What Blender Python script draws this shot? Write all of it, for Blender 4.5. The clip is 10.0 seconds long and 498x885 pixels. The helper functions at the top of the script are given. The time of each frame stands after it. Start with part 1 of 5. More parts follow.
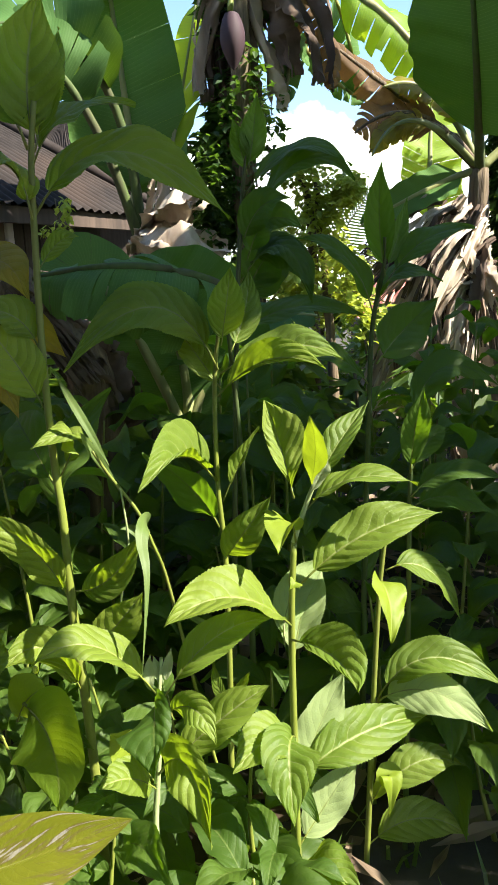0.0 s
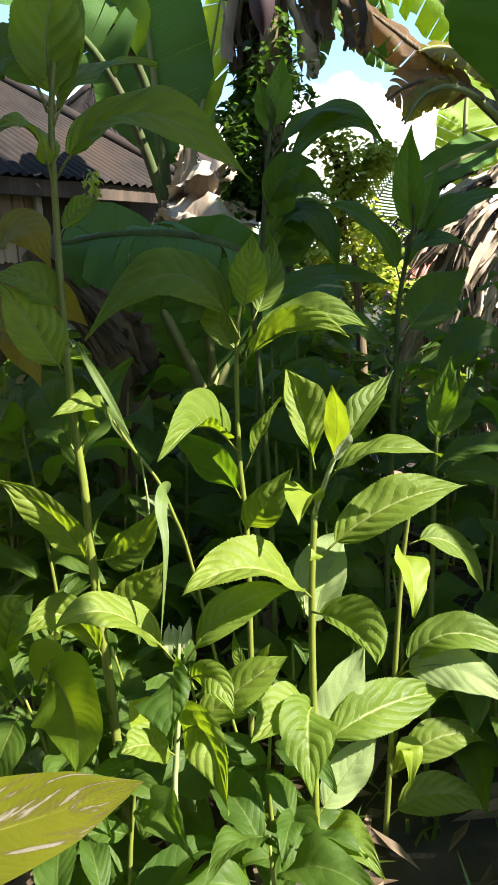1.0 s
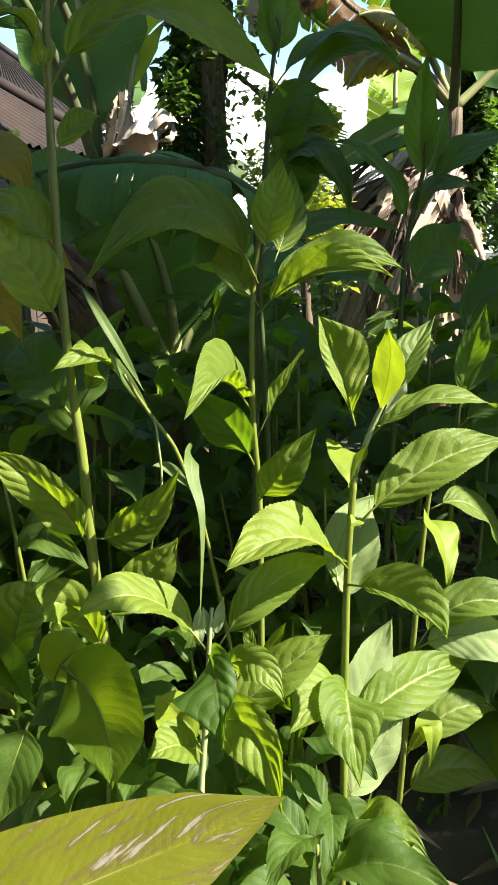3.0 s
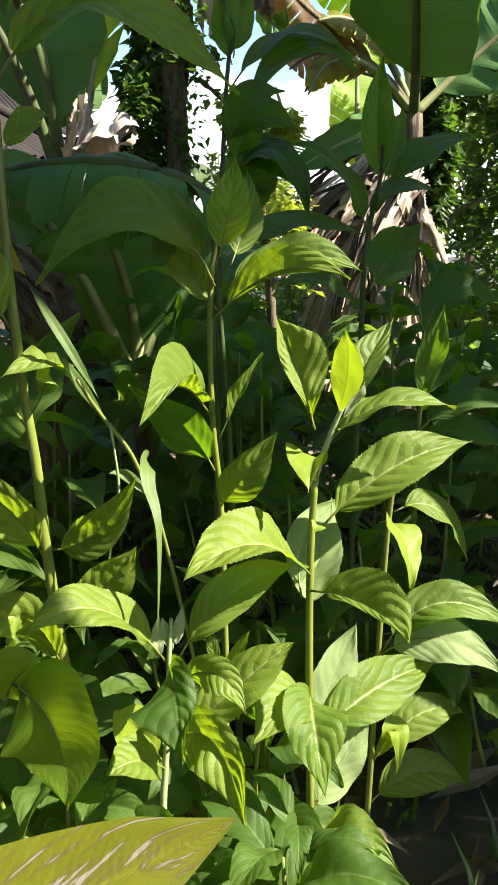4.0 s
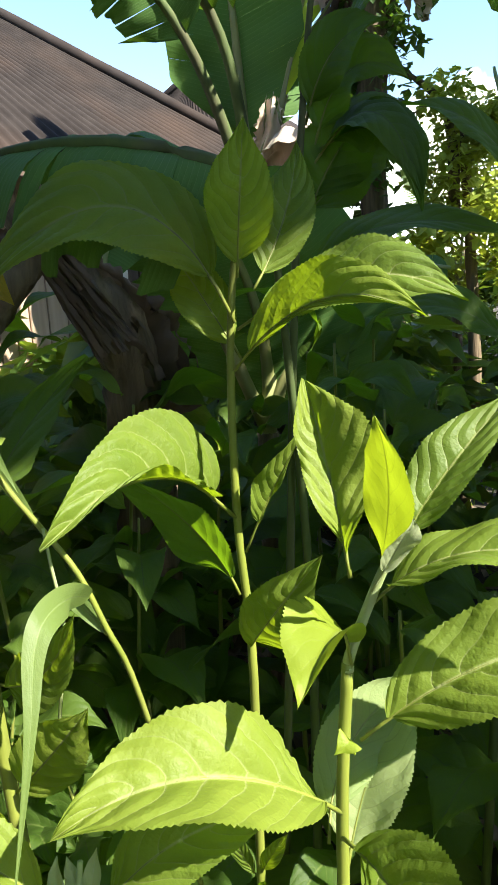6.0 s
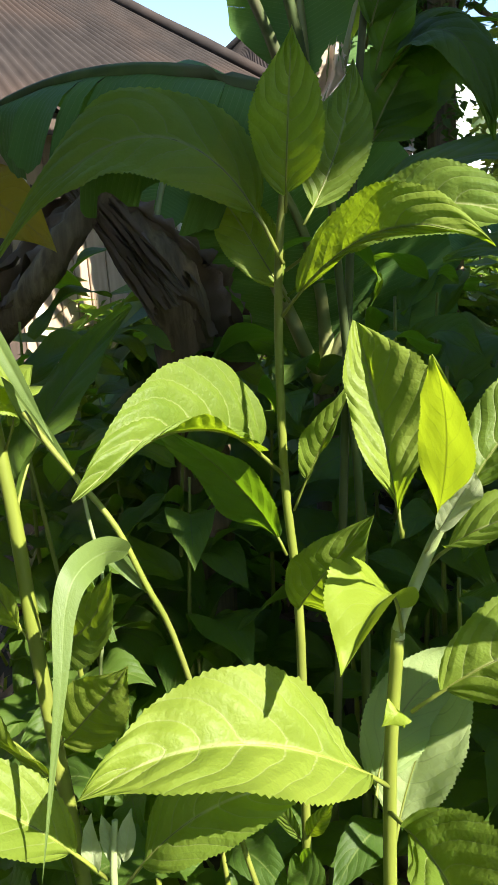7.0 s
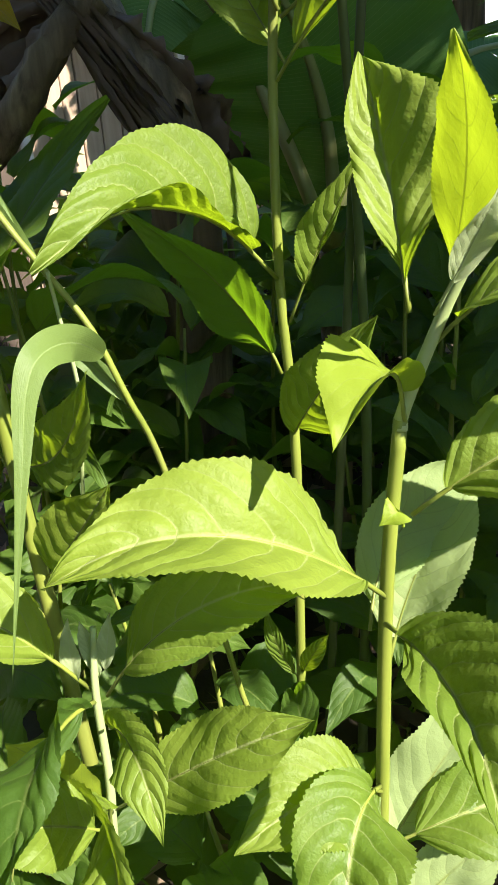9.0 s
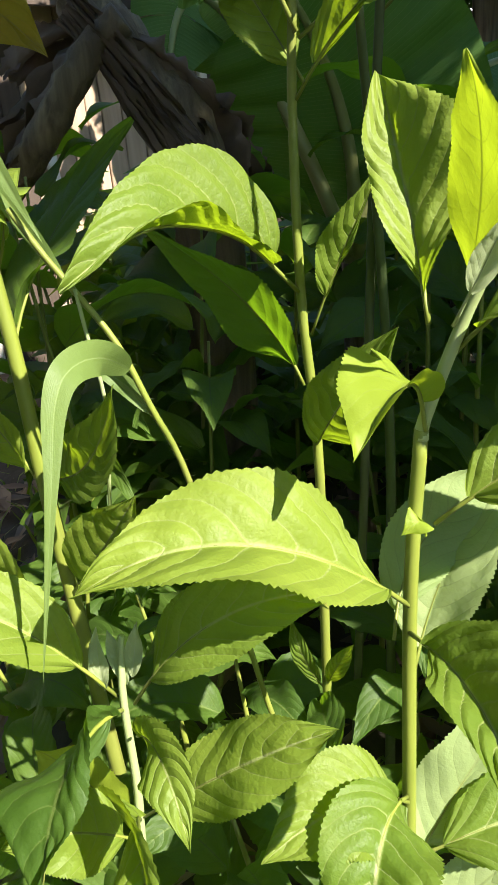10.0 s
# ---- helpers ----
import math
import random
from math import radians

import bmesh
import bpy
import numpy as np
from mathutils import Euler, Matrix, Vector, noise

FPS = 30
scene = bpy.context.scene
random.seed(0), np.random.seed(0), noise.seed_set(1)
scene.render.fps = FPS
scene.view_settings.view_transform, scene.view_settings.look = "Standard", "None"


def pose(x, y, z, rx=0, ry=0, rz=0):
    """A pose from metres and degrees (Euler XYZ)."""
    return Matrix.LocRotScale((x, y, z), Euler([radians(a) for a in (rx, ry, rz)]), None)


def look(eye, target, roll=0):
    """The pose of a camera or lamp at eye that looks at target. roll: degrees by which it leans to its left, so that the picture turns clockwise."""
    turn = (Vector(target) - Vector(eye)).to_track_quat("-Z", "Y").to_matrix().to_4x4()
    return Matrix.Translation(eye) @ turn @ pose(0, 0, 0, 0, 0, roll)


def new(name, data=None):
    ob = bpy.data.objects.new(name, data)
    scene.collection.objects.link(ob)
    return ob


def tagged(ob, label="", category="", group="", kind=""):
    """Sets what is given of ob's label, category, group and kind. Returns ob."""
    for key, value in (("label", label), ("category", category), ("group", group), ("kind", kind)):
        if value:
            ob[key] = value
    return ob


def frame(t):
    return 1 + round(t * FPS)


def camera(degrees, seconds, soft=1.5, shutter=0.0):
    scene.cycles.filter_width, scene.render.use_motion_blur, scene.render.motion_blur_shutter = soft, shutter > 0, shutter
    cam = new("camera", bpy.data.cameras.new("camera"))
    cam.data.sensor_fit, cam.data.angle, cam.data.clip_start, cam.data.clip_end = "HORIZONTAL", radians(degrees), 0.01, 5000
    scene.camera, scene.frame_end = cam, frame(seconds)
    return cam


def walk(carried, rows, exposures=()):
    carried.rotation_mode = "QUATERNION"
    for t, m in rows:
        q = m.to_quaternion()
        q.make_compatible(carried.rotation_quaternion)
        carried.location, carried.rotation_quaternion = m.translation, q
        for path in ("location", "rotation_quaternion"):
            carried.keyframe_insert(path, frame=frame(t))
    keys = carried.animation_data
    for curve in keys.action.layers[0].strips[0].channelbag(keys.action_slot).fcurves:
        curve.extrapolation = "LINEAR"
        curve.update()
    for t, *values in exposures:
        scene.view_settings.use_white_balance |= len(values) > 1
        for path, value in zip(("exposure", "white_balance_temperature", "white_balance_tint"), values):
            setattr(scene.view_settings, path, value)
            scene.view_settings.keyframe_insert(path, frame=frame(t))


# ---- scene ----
cam = camera(40.0, 10.0, soft=1.1)
PATH = [
    (0, (0.037, 0.023, 1.429), (-0.03, 1.97, 0.979), -1.9),
    (0.5, (0.06, 0.033, 1.417), (-0.05, 1.972, 0.942), -1.9),
    (1, (0.05, 0.036, 1.411), (-0.102, 1.964, 0.9), -2.0),
    (1.5, (-0.004, 0.057, 1.395), (-0.156, 1.959, 0.793), -0.4),
    (2, (-0.056, 0.088, 1.378), (-0.119, 2.025, 0.882), 0.3),
    (2.5, (-0.159, 0.155, 1.354), (-0.151, 2.083, 0.824), -1.0),
    (2.7, (-0.161, 0.161, 1.341), (-0.070, 2.083, 0.781), -0.9),
    (3.8, (-0.150, 0.174, 1.327), (-0.016, 2.094, 0.766), -1.8),
    (4, (-0.141, 0.182, 1.327), (0.057, 2.094, 0.779), -1.4),
    (4.5, (-0.077, 0.266, 1.308), (0.008, 2.192, 0.777), -2.0),
    (5, (0.016, 0.422, 1.292), (-0.061, 2.344, 0.745), -3.3),
    (5.5, (0.082, 0.545, 1.324), (-0.172, 2.478, 0.881), -1.9),
    (5.7, (0.117, 0.598, 1.322), (-0.266, 2.478, 0.867), -2.2),
    (6.8, (0.136, 0.681, 1.311), (-0.412, 2.499, 0.781), -3.0),
    (7, (0.131, 0.691, 1.291), (-0.500, 2.499, 0.719), -3.3),
    (7.5, (0.153, 0.712, 1.25), (-0.461, 2.483, 0.553), -3.8),
    (8, (0.142, 0.714, 1.195), (-0.475, 2.449, 0.415), -3.9),
    (8.5, (0.137, 0.722, 1.183), (-0.497, 2.446, 0.392), -3.8),
    (9, (0.132, 0.725, 1.171), (-0.504, 2.428, 0.337), -3.6),
    (9.5, (0.123, 0.716, 1.171), (-0.528, 2.416, 0.343), -3.2),
    (10, (0.137, 0.717, 1.175), (-0.57, 2.408, 0.376), -5.0),
]
walk(cam, [(t, look(eye, target, roll)) for t, eye, target, roll in PATH],
     exposures=[(0.0, 1.95), (6.0, 2.0), (8.0, 2.0), (10.0, 1.97)])

# ---- light: afternoon sun from the right, blue sky with a cloud bank
SUN = Vector((0.86, -0.30, 0.85)).normalized()
world = bpy.data.worlds.new("sky")
scene.world = world
world.use_nodes = True


def build_sky():
    nt = world.node_tree
    n, ln = nt.nodes, nt.links
    bg = n["Background"]
    sky = n.new("ShaderNodeTexSky")
    sky.sky_type, sky.sun_disc = "NISHITA", False
    sky.dust_density, sky.ozone_density, sky.air_density = 0.15, 3.0, 1.0
    sky.sun_elevation = math.asin(SUN.z)
    sky.sun_rotation = math.atan2(SUN.x, SUN.y)
    co = n.new("ShaderNodeTexCoord")
    sep = n.new("ShaderNodeSeparateXYZ")
    ln.new(co.outputs["Generated"], sep.inputs[0])
    noi = n.new("ShaderNodeTexNoise")
    noi.inputs["Scale"].default_value, noi.inputs["Detail"].default_value = 5.0, 8
    noi.inputs["Roughness"].default_value = 0.55
    ln.new(co.outputs["Generated"], noi.inputs["Vector"])
    # clouds pile up towards the horizon
    a = n.new("ShaderNodeMath")
    a.operation = "MULTIPLY_ADD"
    a.inputs[1].default_value, a.inputs[2].default_value = -2.2, 0.44
    ln.new(sep.outputs["Z"], a.inputs[0])
    b = n.new("ShaderNodeMath")
    b.operation = "ADD"
    ln.new(a.outputs[0], b.inputs[0])
    ln.new(noi.outputs["Fac"], b.inputs[1])
    ramp = n.new("ShaderNodeValToRGB")
    ramp.color_ramp.elements[0].position, ramp.color_ramp.elements[1].position = 0.50, 0.60
    ln.new(b.outputs[0], ramp.inputs[0])
    mix = n.new("ShaderNodeMix")
    mix.data_type = "RGBA"
    ln.new(ramp.outputs[0], mix.inputs["Factor"])
    ln.new(sky.outputs[0], mix.inputs["A"])
    mix.inputs["B"].default_value = (10.5, 10.6, 10.8, 1)
    ln.new(mix.outputs["Result"], bg.inputs["Color"])
    bg.inputs["Strength"].default_value = 0.10


build_sky()
sun = new("sun", bpy.data.lights.new("sun", "SUN"))
sun.data.energy, sun.data.angle, sun.data.color = 5.0, radians(0.53), (1.0, 0.93, 0.83)
sun.matrix_world = look(SUN * 40, (0, 0, 0))


# ---- materials
def material(name):
    m = bpy.data.materials.new(name)
    m.use_nodes = True
    return m, m.node_tree.nodes, m.node_tree.links, m.node_tree.nodes["Principled BSDF"]


def calc(n, ln, op, a, b=None, c=None):
    k = n.new("ShaderNodeMath")
    k.operation = op
    for i, v in enumerate((a, b, c)):
        if v is None:
            continue
        if isinstance(v, (int, float)):
            k.inputs[i].default_value = v
        else:
            ln.new(v, k.inputs[i])
    return k.outputs[0]


def blend(n, ln, fac, a, b, kind="MIX"):
    k = n.new("ShaderNodeMix")
    k.data_type, k.blend_type = "RGBA", kind
    for sock, v in (("Factor", fac), ("A", a), ("B", b)):
        if isinstance(v, (int, float)):
            k.inputs[sock].default_value = v
        elif isinstance(v, tuple):
            k.inputs[sock].default_value = (*v, 1)
        else:
            ln.new(v, k.inputs[sock])
    return k.outputs["Result"]


def noise_of(n, ln, scale, detail=4, rough=0.6, coords="Object"):
    co = n.new("ShaderNodeTexCoord")
    k = n.new("ShaderNodeTexNoise")
    k.inputs["Scale"].default_value, k.inputs["Detail"].default_value = scale, detail
    k.inputs["Roughness"].default_value = rough
    ln.new(co.outputs[coords], k.inputs["Vector"])
    return k.outputs["Fac"]


def span(n, ln, value, lo, hi):
    k = n.new("ShaderNodeMapRange")
    k.inputs["From Min"].default_value, k.inputs["From Max"].default_value = lo, hi
    ln.new(value, k.inputs["Value"])
    return k.outputs["Result"]


def leaf_material(name, dark, light, vein, glow, veins=7.6, slant=2.1, through_part=0.44, rough=0.42, blotch=None, blotch_at=0.62, relief=1.0, streak=False):
    """A leaf with midrib and side veins by its own coordinates: u along the blade, v across it."""
    m, n, ln, bsdf = material(name)
    uv = n.new("ShaderNodeUVMap")
    sep = n.new("ShaderNodeSeparateXYZ")
    ln.new(uv.outputs[0], sep.inputs[0])
    u, v = sep.outputs["X"], sep.outputs["Y"]
    av = calc(n, ln, "ABSOLUTE", calc(n, ln, "MULTIPLY_ADD", v, 2.0, -1.0))
    # side veins sweep towards the tip and bend upwards near the margin
    sweep = calc(n, ln, "MULTIPLY", calc(n, ln, "POWER", av, 1.5), slant)
    wob = noise_of(n, ln, 30.0, 3)
    phase = calc(n, ln, "ADD", calc(n, ln, "MULTIPLY_ADD", u, veins, 0.0), calc(n, ln, "MULTIPLY", sweep, -1.0))
    phase = calc(n, ln, "ADD", phase, calc(n, ln, "MULTIPLY", wob, 0.12))
    saw = calc(n, ln, "ABSOLUTE", calc(n, ln, "SUBTRACT", calc(n, ln, "FRACT", phase), 0.5))
    side = calc(n, ln, "MULTIPLY", span(n, ln, saw, 0.055, 0.0), calc(n, ln, "MULTIPLY_ADD", av, -0.7, 1.0))
    rib = span(n, ln, av, 0.05, 0.015)
    lines = calc(n, ln, "MAXIMUM", calc(n, ln, "MULTIPLY", side, 0.7), rib)
    quilt = calc(n, ln, "MULTIPLY", calc(n, ln, "POWER", calc(n, ln, "MULTIPLY", saw, 2.0), 0.6), relief * 0.54)
    fine = noise_of(n, ln, 260.0, 2)
    coarse = noise_of(n, ln, 18.0, 4)
    info = n.new("ShaderNodeObjectInfo")
    shade = calc(n, ln, "MULTIPLY_ADD", info.outputs["Random"], 0.6, 0.0)
    mixed = calc(n, ln, "MULTIPLY_ADD", coarse, 0.7, calc(n, ln, "ADD", shade, -0.15))
    col = blend(n, ln, mixed, dark, light)
    col = blend(n, ln, lines, col, vein)
    if blotch:
        if streak:
            # scars and rust run along the side veins
            cmb = n.new("ShaderNodeCombineXYZ")
            ln.new(calc(n, ln, "MULTIPLY_ADD", u, 26.0, calc(n, ln, "MULTIPLY", av, -9.0)), cmb.inputs[0])
            ln.new(calc(n, ln, "MULTIPLY", v, 5.0), cmb.inputs[1])
            long = n.new("ShaderNodeTexNoise")
            long.inputs["Scale"].default_value, long.inputs["Detail"].default_value = 0.8, 7
            ln.new(cmb.outputs[0], long.inputs["Vector"])
            bl = span(n, ln, long.outputs["Fac"], blotch_at, blotch_at + 0.05)
            col = blend(n, ln, span(n, ln, long.outputs["Fac"], blotch_at - 0.08, blotch_at), col, (0.13, 0.105, 0.03))
        else:
            bl = span(n, ln, noise_of(n, ln, 9.0, 6, 0.7), blotch_at, blotch_at + 0.12)
        col = blend(n, ln, bl, col, blotch)
    ln.new(col, bsdf.inputs["Base Color"])
    ln.new(calc(n, ln, "MULTIPLY_ADD", coarse, 0.25, rough), bsdf.inputs["Roughness"])
    bsdf.inputs["Specular IOR Level"].default_value = 0.36
    net = n.new("ShaderNodeTexVoronoi")
    co = n.new("ShaderNodeTexCoord")
    ln.new(co.outputs["Object"], net.inputs["Vector"])
    net.feature = "DISTANCE_TO_EDGE"
    net.inputs["Scale"].default_value = 150.0
    cell = calc(n, ln, "POWER", calc(n, ln, "MINIMUM", net.outputs["Distance"], 0.3), 0.6)
    height = calc(n, ln, "ADD", quilt, calc(n, ln, "MULTIPLY", cell, 0.11 * relief))
    height = calc(n, ln, "ADD", height, calc(n, ln, "MULTIPLY", noise_of(n, ln, 60.0, 3), 0.75 * relief))
    height = calc(n, ln, "ADD", height, calc(n, ln, "MULTIPLY", fine, 0.12))
    bump = n.new("ShaderNodeBump")
    bump.inputs["Strength"].default_value, bump.inputs["Distance"].default_value = 0.6, 0.0042
    ln.new(height, bump.inputs["Height"])
    ln.new(bump.outputs[0], bsdf.inputs["Normal"])
    tr = n.new("ShaderNodeBsdfTranslucent")
    ln.new(blend(n, ln, lines, blend(n, ln, mixed, glow, tuple(min(1, g * 1.25) for g in glow)), tuple(g * 0.55 for g in glow)), tr.inputs["Color"])
    ln.new(bump.outputs[0], tr.inputs["Normal"])
    ms = n.new("ShaderNodeMixShader")
    ms.inputs[0].default_value = through_part
    ln.new(bsdf.outputs[0], ms.inputs[1])
    ln.new(tr.outputs[0], ms.inputs[2])
    ln.new(ms.outputs[0], n["Material Output"].inputs["Surface"])
    return m


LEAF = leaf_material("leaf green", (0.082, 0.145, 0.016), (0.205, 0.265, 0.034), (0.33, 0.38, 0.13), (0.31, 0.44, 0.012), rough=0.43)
# darker leaf green with deep shade put into the colour
SHADELEAF = leaf_material("shade-darkened leaf", (0.034, 0.078, 0.010), (0.082, 0.138, 0.018), (0.13, 0.19, 0.04), (0.17, 0.32, 0.008), rough=0.46, relief=0.5)
YOUNG = leaf_material("young leaf", (0.18, 0.25, 0.02), (0.26, 0.33, 0.03), (0.28, 0.36, 0.06), (0.36, 0.47, 0.015), through_part=0.45, relief=0.08)
UNDER = leaf_material("pale downy leaf", (0.21, 0.29, 0.10), (0.34, 0.42, 0.18), (0.27, 0.34, 0.12), (0.30, 0.43, 0.04), rough=0.55, relief=0.4)
PALE = leaf_material("downy bud leaf", (0.30, 0.36, 0.18), (0.40, 0.45, 0.24), (0.45, 0.50, 0.30), (0.35, 0.45, 0.10), through_part=0.3, rough=0.7, relief=0.12)
YELLOW = leaf_material("yellowing leaf", (0.14, 0.16, 0.02), (0.36, 0.28, 0.04), (0.40, 0.34, 0.09), (0.5, 0.38, 0.02), blotch=(0.13, 0.065, 0.028), blotch_at=0.53)
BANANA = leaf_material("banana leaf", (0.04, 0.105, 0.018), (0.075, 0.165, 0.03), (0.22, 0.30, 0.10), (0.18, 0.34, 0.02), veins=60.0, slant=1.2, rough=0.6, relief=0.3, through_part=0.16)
# banana green brightened, with sunlight put into colour and glow
BANANA_SUN = leaf_material("sun-brightened banana leaf", (0.14, 0.25, 0.02), (0.22, 0.34, 0.03), (0.34, 0.46, 0.10), (0.50, 0.66, 0.02), veins=60.0, slant=1.2, rough=0.38, through_part=0.5, relief=0.3)
CANNA = leaf_material("worn yellow green leaf", (0.05, 0.078, 0.006), (0.20, 0.205, 0.014), (0.19, 0.20, 0.02), (0.24, 0.26, 0.012), veins=40.0, slant=5.0, blotch=(0.30, 0.28, 0.21), blotch_at=0.60, relief=0.12, streak=True, rough=0.28)
BROAD = leaf_material("smooth broad leaf", (0.085, 0.16, 0.010), (0.18, 0.25, 0.016), (0.25, 0.33, 0.06), (0.34, 0.48, 0.01), veins=16.0, slant=3.0, relief=0.15, through_part=0.45)
RUST = leaf_material("rusty dead leaf", (0.13, 0.08, 0.045), (0.26, 0.17, 0.09), (0.18, 0.12, 0.06), (0.36, 0.20, 0.05), veins=50.0, slant=1.2, blotch=(0.07, 0.04, 0.025), blotch_at=0.52, relief=0.4, rough=0.7)
GRASS = leaf_material("grass blade", (0.10, 0.16, 0.04), (0.16, 0.23, 0.06), (0.22, 0.30, 0.10), (0.26, 0.36, 0.05), veins=1.0, slant=8.0, relief=0.03)


def foliage_material(name, dark, light, glow):
    m, n, ln, bsdf = material(name)
    geo = n.new("ShaderNodeNewGeometry")
    col = blend(n, ln, geo.outputs["Random Per Island"], dark, light)
    col = blend(n, ln, span(n, ln, noise_of(n, ln, 3.0, 3), 0.45, 0.65), col, tuple(0.6 * q for q in dark))
    ln.new(col, bsdf.inputs["Base Color"])
    bsdf.inputs["Roughness"].default_value = 0.5
    tr = n.new("ShaderNodeBsdfTranslucent")
    tr.inputs["Color"].default_value = (*glow, 1)
    ms = n.new("ShaderNodeMixShader")
    ms.inputs[0].default_value = 0.35
    ln.new(bsdf.outputs[0], ms.inputs[1])
    ln.new(tr.outputs[0], ms.inputs[2])
    ln.new(ms.outputs[0], n["Material Output"].inputs["Surface"])
    return m


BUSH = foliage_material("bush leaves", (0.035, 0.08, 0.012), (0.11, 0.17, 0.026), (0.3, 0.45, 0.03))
# pale vine green that carries sunlight in its leaf colour
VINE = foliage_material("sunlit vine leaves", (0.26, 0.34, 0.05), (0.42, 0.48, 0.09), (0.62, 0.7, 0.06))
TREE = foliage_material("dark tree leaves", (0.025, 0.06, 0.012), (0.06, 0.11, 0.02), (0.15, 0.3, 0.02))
LITTER = foliage_material("dry leaf litter", (0.12, 0.08, 0.05), (0.36, 0.27, 0.18), (0.2, 0.13, 0.06))


def plain(name, a, b, scale, rough=0.7, bump_by=0.4, dist=0.004, stretch=None, c=None):
    m, n, ln, bsdf = material(name)
    co = n.new("ShaderNodeTexCoord")
    mp = n.new("ShaderNodeMapping")
    mp.inputs["Scale"].default_value = stretch or (1, 1, 1)
    ln.new(co.outputs["Object"], mp.inputs["Vector"])
    facs = []
    for s in (scale, scale * 0.16):
        k = n.new("ShaderNodeTexNoise")
        k.inputs["Scale"].default_value, k.inputs["Detail"].default_value = s, 6
        ln.new(mp.outputs[0], k.inputs["Vector"])
        facs.append(k.outputs["Fac"])
    info = n.new("ShaderNodeObjectInfo")
    col = blend(n, ln, span(n, ln, facs[0], 0.3, 0.7), a, b)
    col = blend(n, ln, span(n, ln, facs[1], 0.45, 0.7), col, c or tuple(0.55 * q for q in a))
    col = blend(n, ln, calc(n, ln, "MULTIPLY", info.outputs["Random"], 0.35), col, tuple(0.5 * q for q in b))
    ln.new(col, bsdf.inputs["Base Color"])
    bsdf.inputs["Roughness"].default_value = rough
    bump = n.new("ShaderNodeBump")
    bump.inputs["Strength"].default_value, bump.inputs["Distance"].default_value = bump_by, dist
    ln.new(facs[0], bump.inputs["Height"])
    ln.new(bump.outputs[0], bsdf.inputs["Normal"])
    return m


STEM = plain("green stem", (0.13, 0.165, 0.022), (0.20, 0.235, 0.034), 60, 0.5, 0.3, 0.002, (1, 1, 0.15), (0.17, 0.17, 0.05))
# green of stems and ribs darkened, so the colour itself holds the shade
SHADESTEM = plain("shade-darkened stem", (0.04, 0.07, 0.012), (0.07, 0.105, 0.02), 60, 0.8, 0.3, 0.002, (1, 1, 0.15), (0.07, 0.06, 0.03))
STALK = plain("pale stalk", (0.26, 0.33, 0.12), (0.36, 0.42, 0.20), 60, 0.6, 0.3, 0.001, (1, 1, 0.15), (0.20, 0.24, 0.08))
BARK = plain("banana trunk sheath", (0.07, 0.05, 0.03), (0.24, 0.18, 0.10), 60, 0.85, 0.9, 0.012, (1, 1, 0.05), (0.06, 0.04, 0.025))
PETIOLE = plain("banana petiole", (0.22, 0.25, 0.08), (0.30, 0.32, 0.12), 12, 0.5, 0.2, 0.004, (1, 1, 0.2), (0.22, 0.15, 0.06))
DRY = plain("dry banana leaf", (0.42, 0.32, 0.22), (0.64, 0.54, 0.42), 16, 0.85, 0.8, 0.01, (1, 1, 0.3), (0.16, 0.10, 0.06))
BROWN = plain("dead brown leaf", (0.085, 0.054, 0.034), (0.16, 0.108, 0.070), 14, 0.85, 0.8, 0.01, None, (0.06, 0.04, 0.028))
SOIL = plain("dark soil", (0.032, 0.025, 0.017), (0.065, 0.052, 0.035), 9, 0.95, 1.0, 0.02, None, (0.05, 0.055, 0.03))
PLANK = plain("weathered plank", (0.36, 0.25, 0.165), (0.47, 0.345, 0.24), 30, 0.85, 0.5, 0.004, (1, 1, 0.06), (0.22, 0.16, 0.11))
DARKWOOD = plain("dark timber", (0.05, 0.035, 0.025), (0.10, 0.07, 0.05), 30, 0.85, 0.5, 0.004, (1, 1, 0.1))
WHITEWOOD = plain("white painted timber", (0.72, 0.68, 0.60), (0.8, 0.77, 0.7), 20, 0.7, 0.3, 0.003, None, (0.5, 0.45, 0.38))
TIN = plain("rusty corrugated sheet", (0.024, 0.020, 0.018), (0.044, 0.037, 0.033), 7, 0.8, 0.5, 0.006, None, (0.066, 0.045, 0.034))
TIN.node_tree.nodes["Principled BSDF"].inputs["Specular IOR Level"].default_value = 0.12
REDTIN = plain("red roof sheet", (0.30, 0.10, 0.07), (0.42, 0.16, 0.11), 7, 0.6, 0.3, 0.004, None, (0.2, 0.07, 0.05))
PURPLE = plain("banana flower bract", (0.018, 0.008, 0.010), (0.034, 0.016, 0.019), 20, 0.75, 0.3, 0.004, (1, 1, 0.2), (0.06, 0.02, 0.03))
FRUIT = plain("green banana", (0.09, 0.16, 0.03), (0.13, 0.21, 0.04), 20, 0.5)
WIRE = plain("dark wire", (0.03, 0.03, 0.03), (0.05, 0.05, 0.05), 20, 0.6)


# ---- mesh helpers
def thing(name, at, label, category, group="", kind=""):
    ob = new(name)
    ob.location = at
    ob.empty_display_size = 0.05
    return tagged(ob, label, category, group, kind)


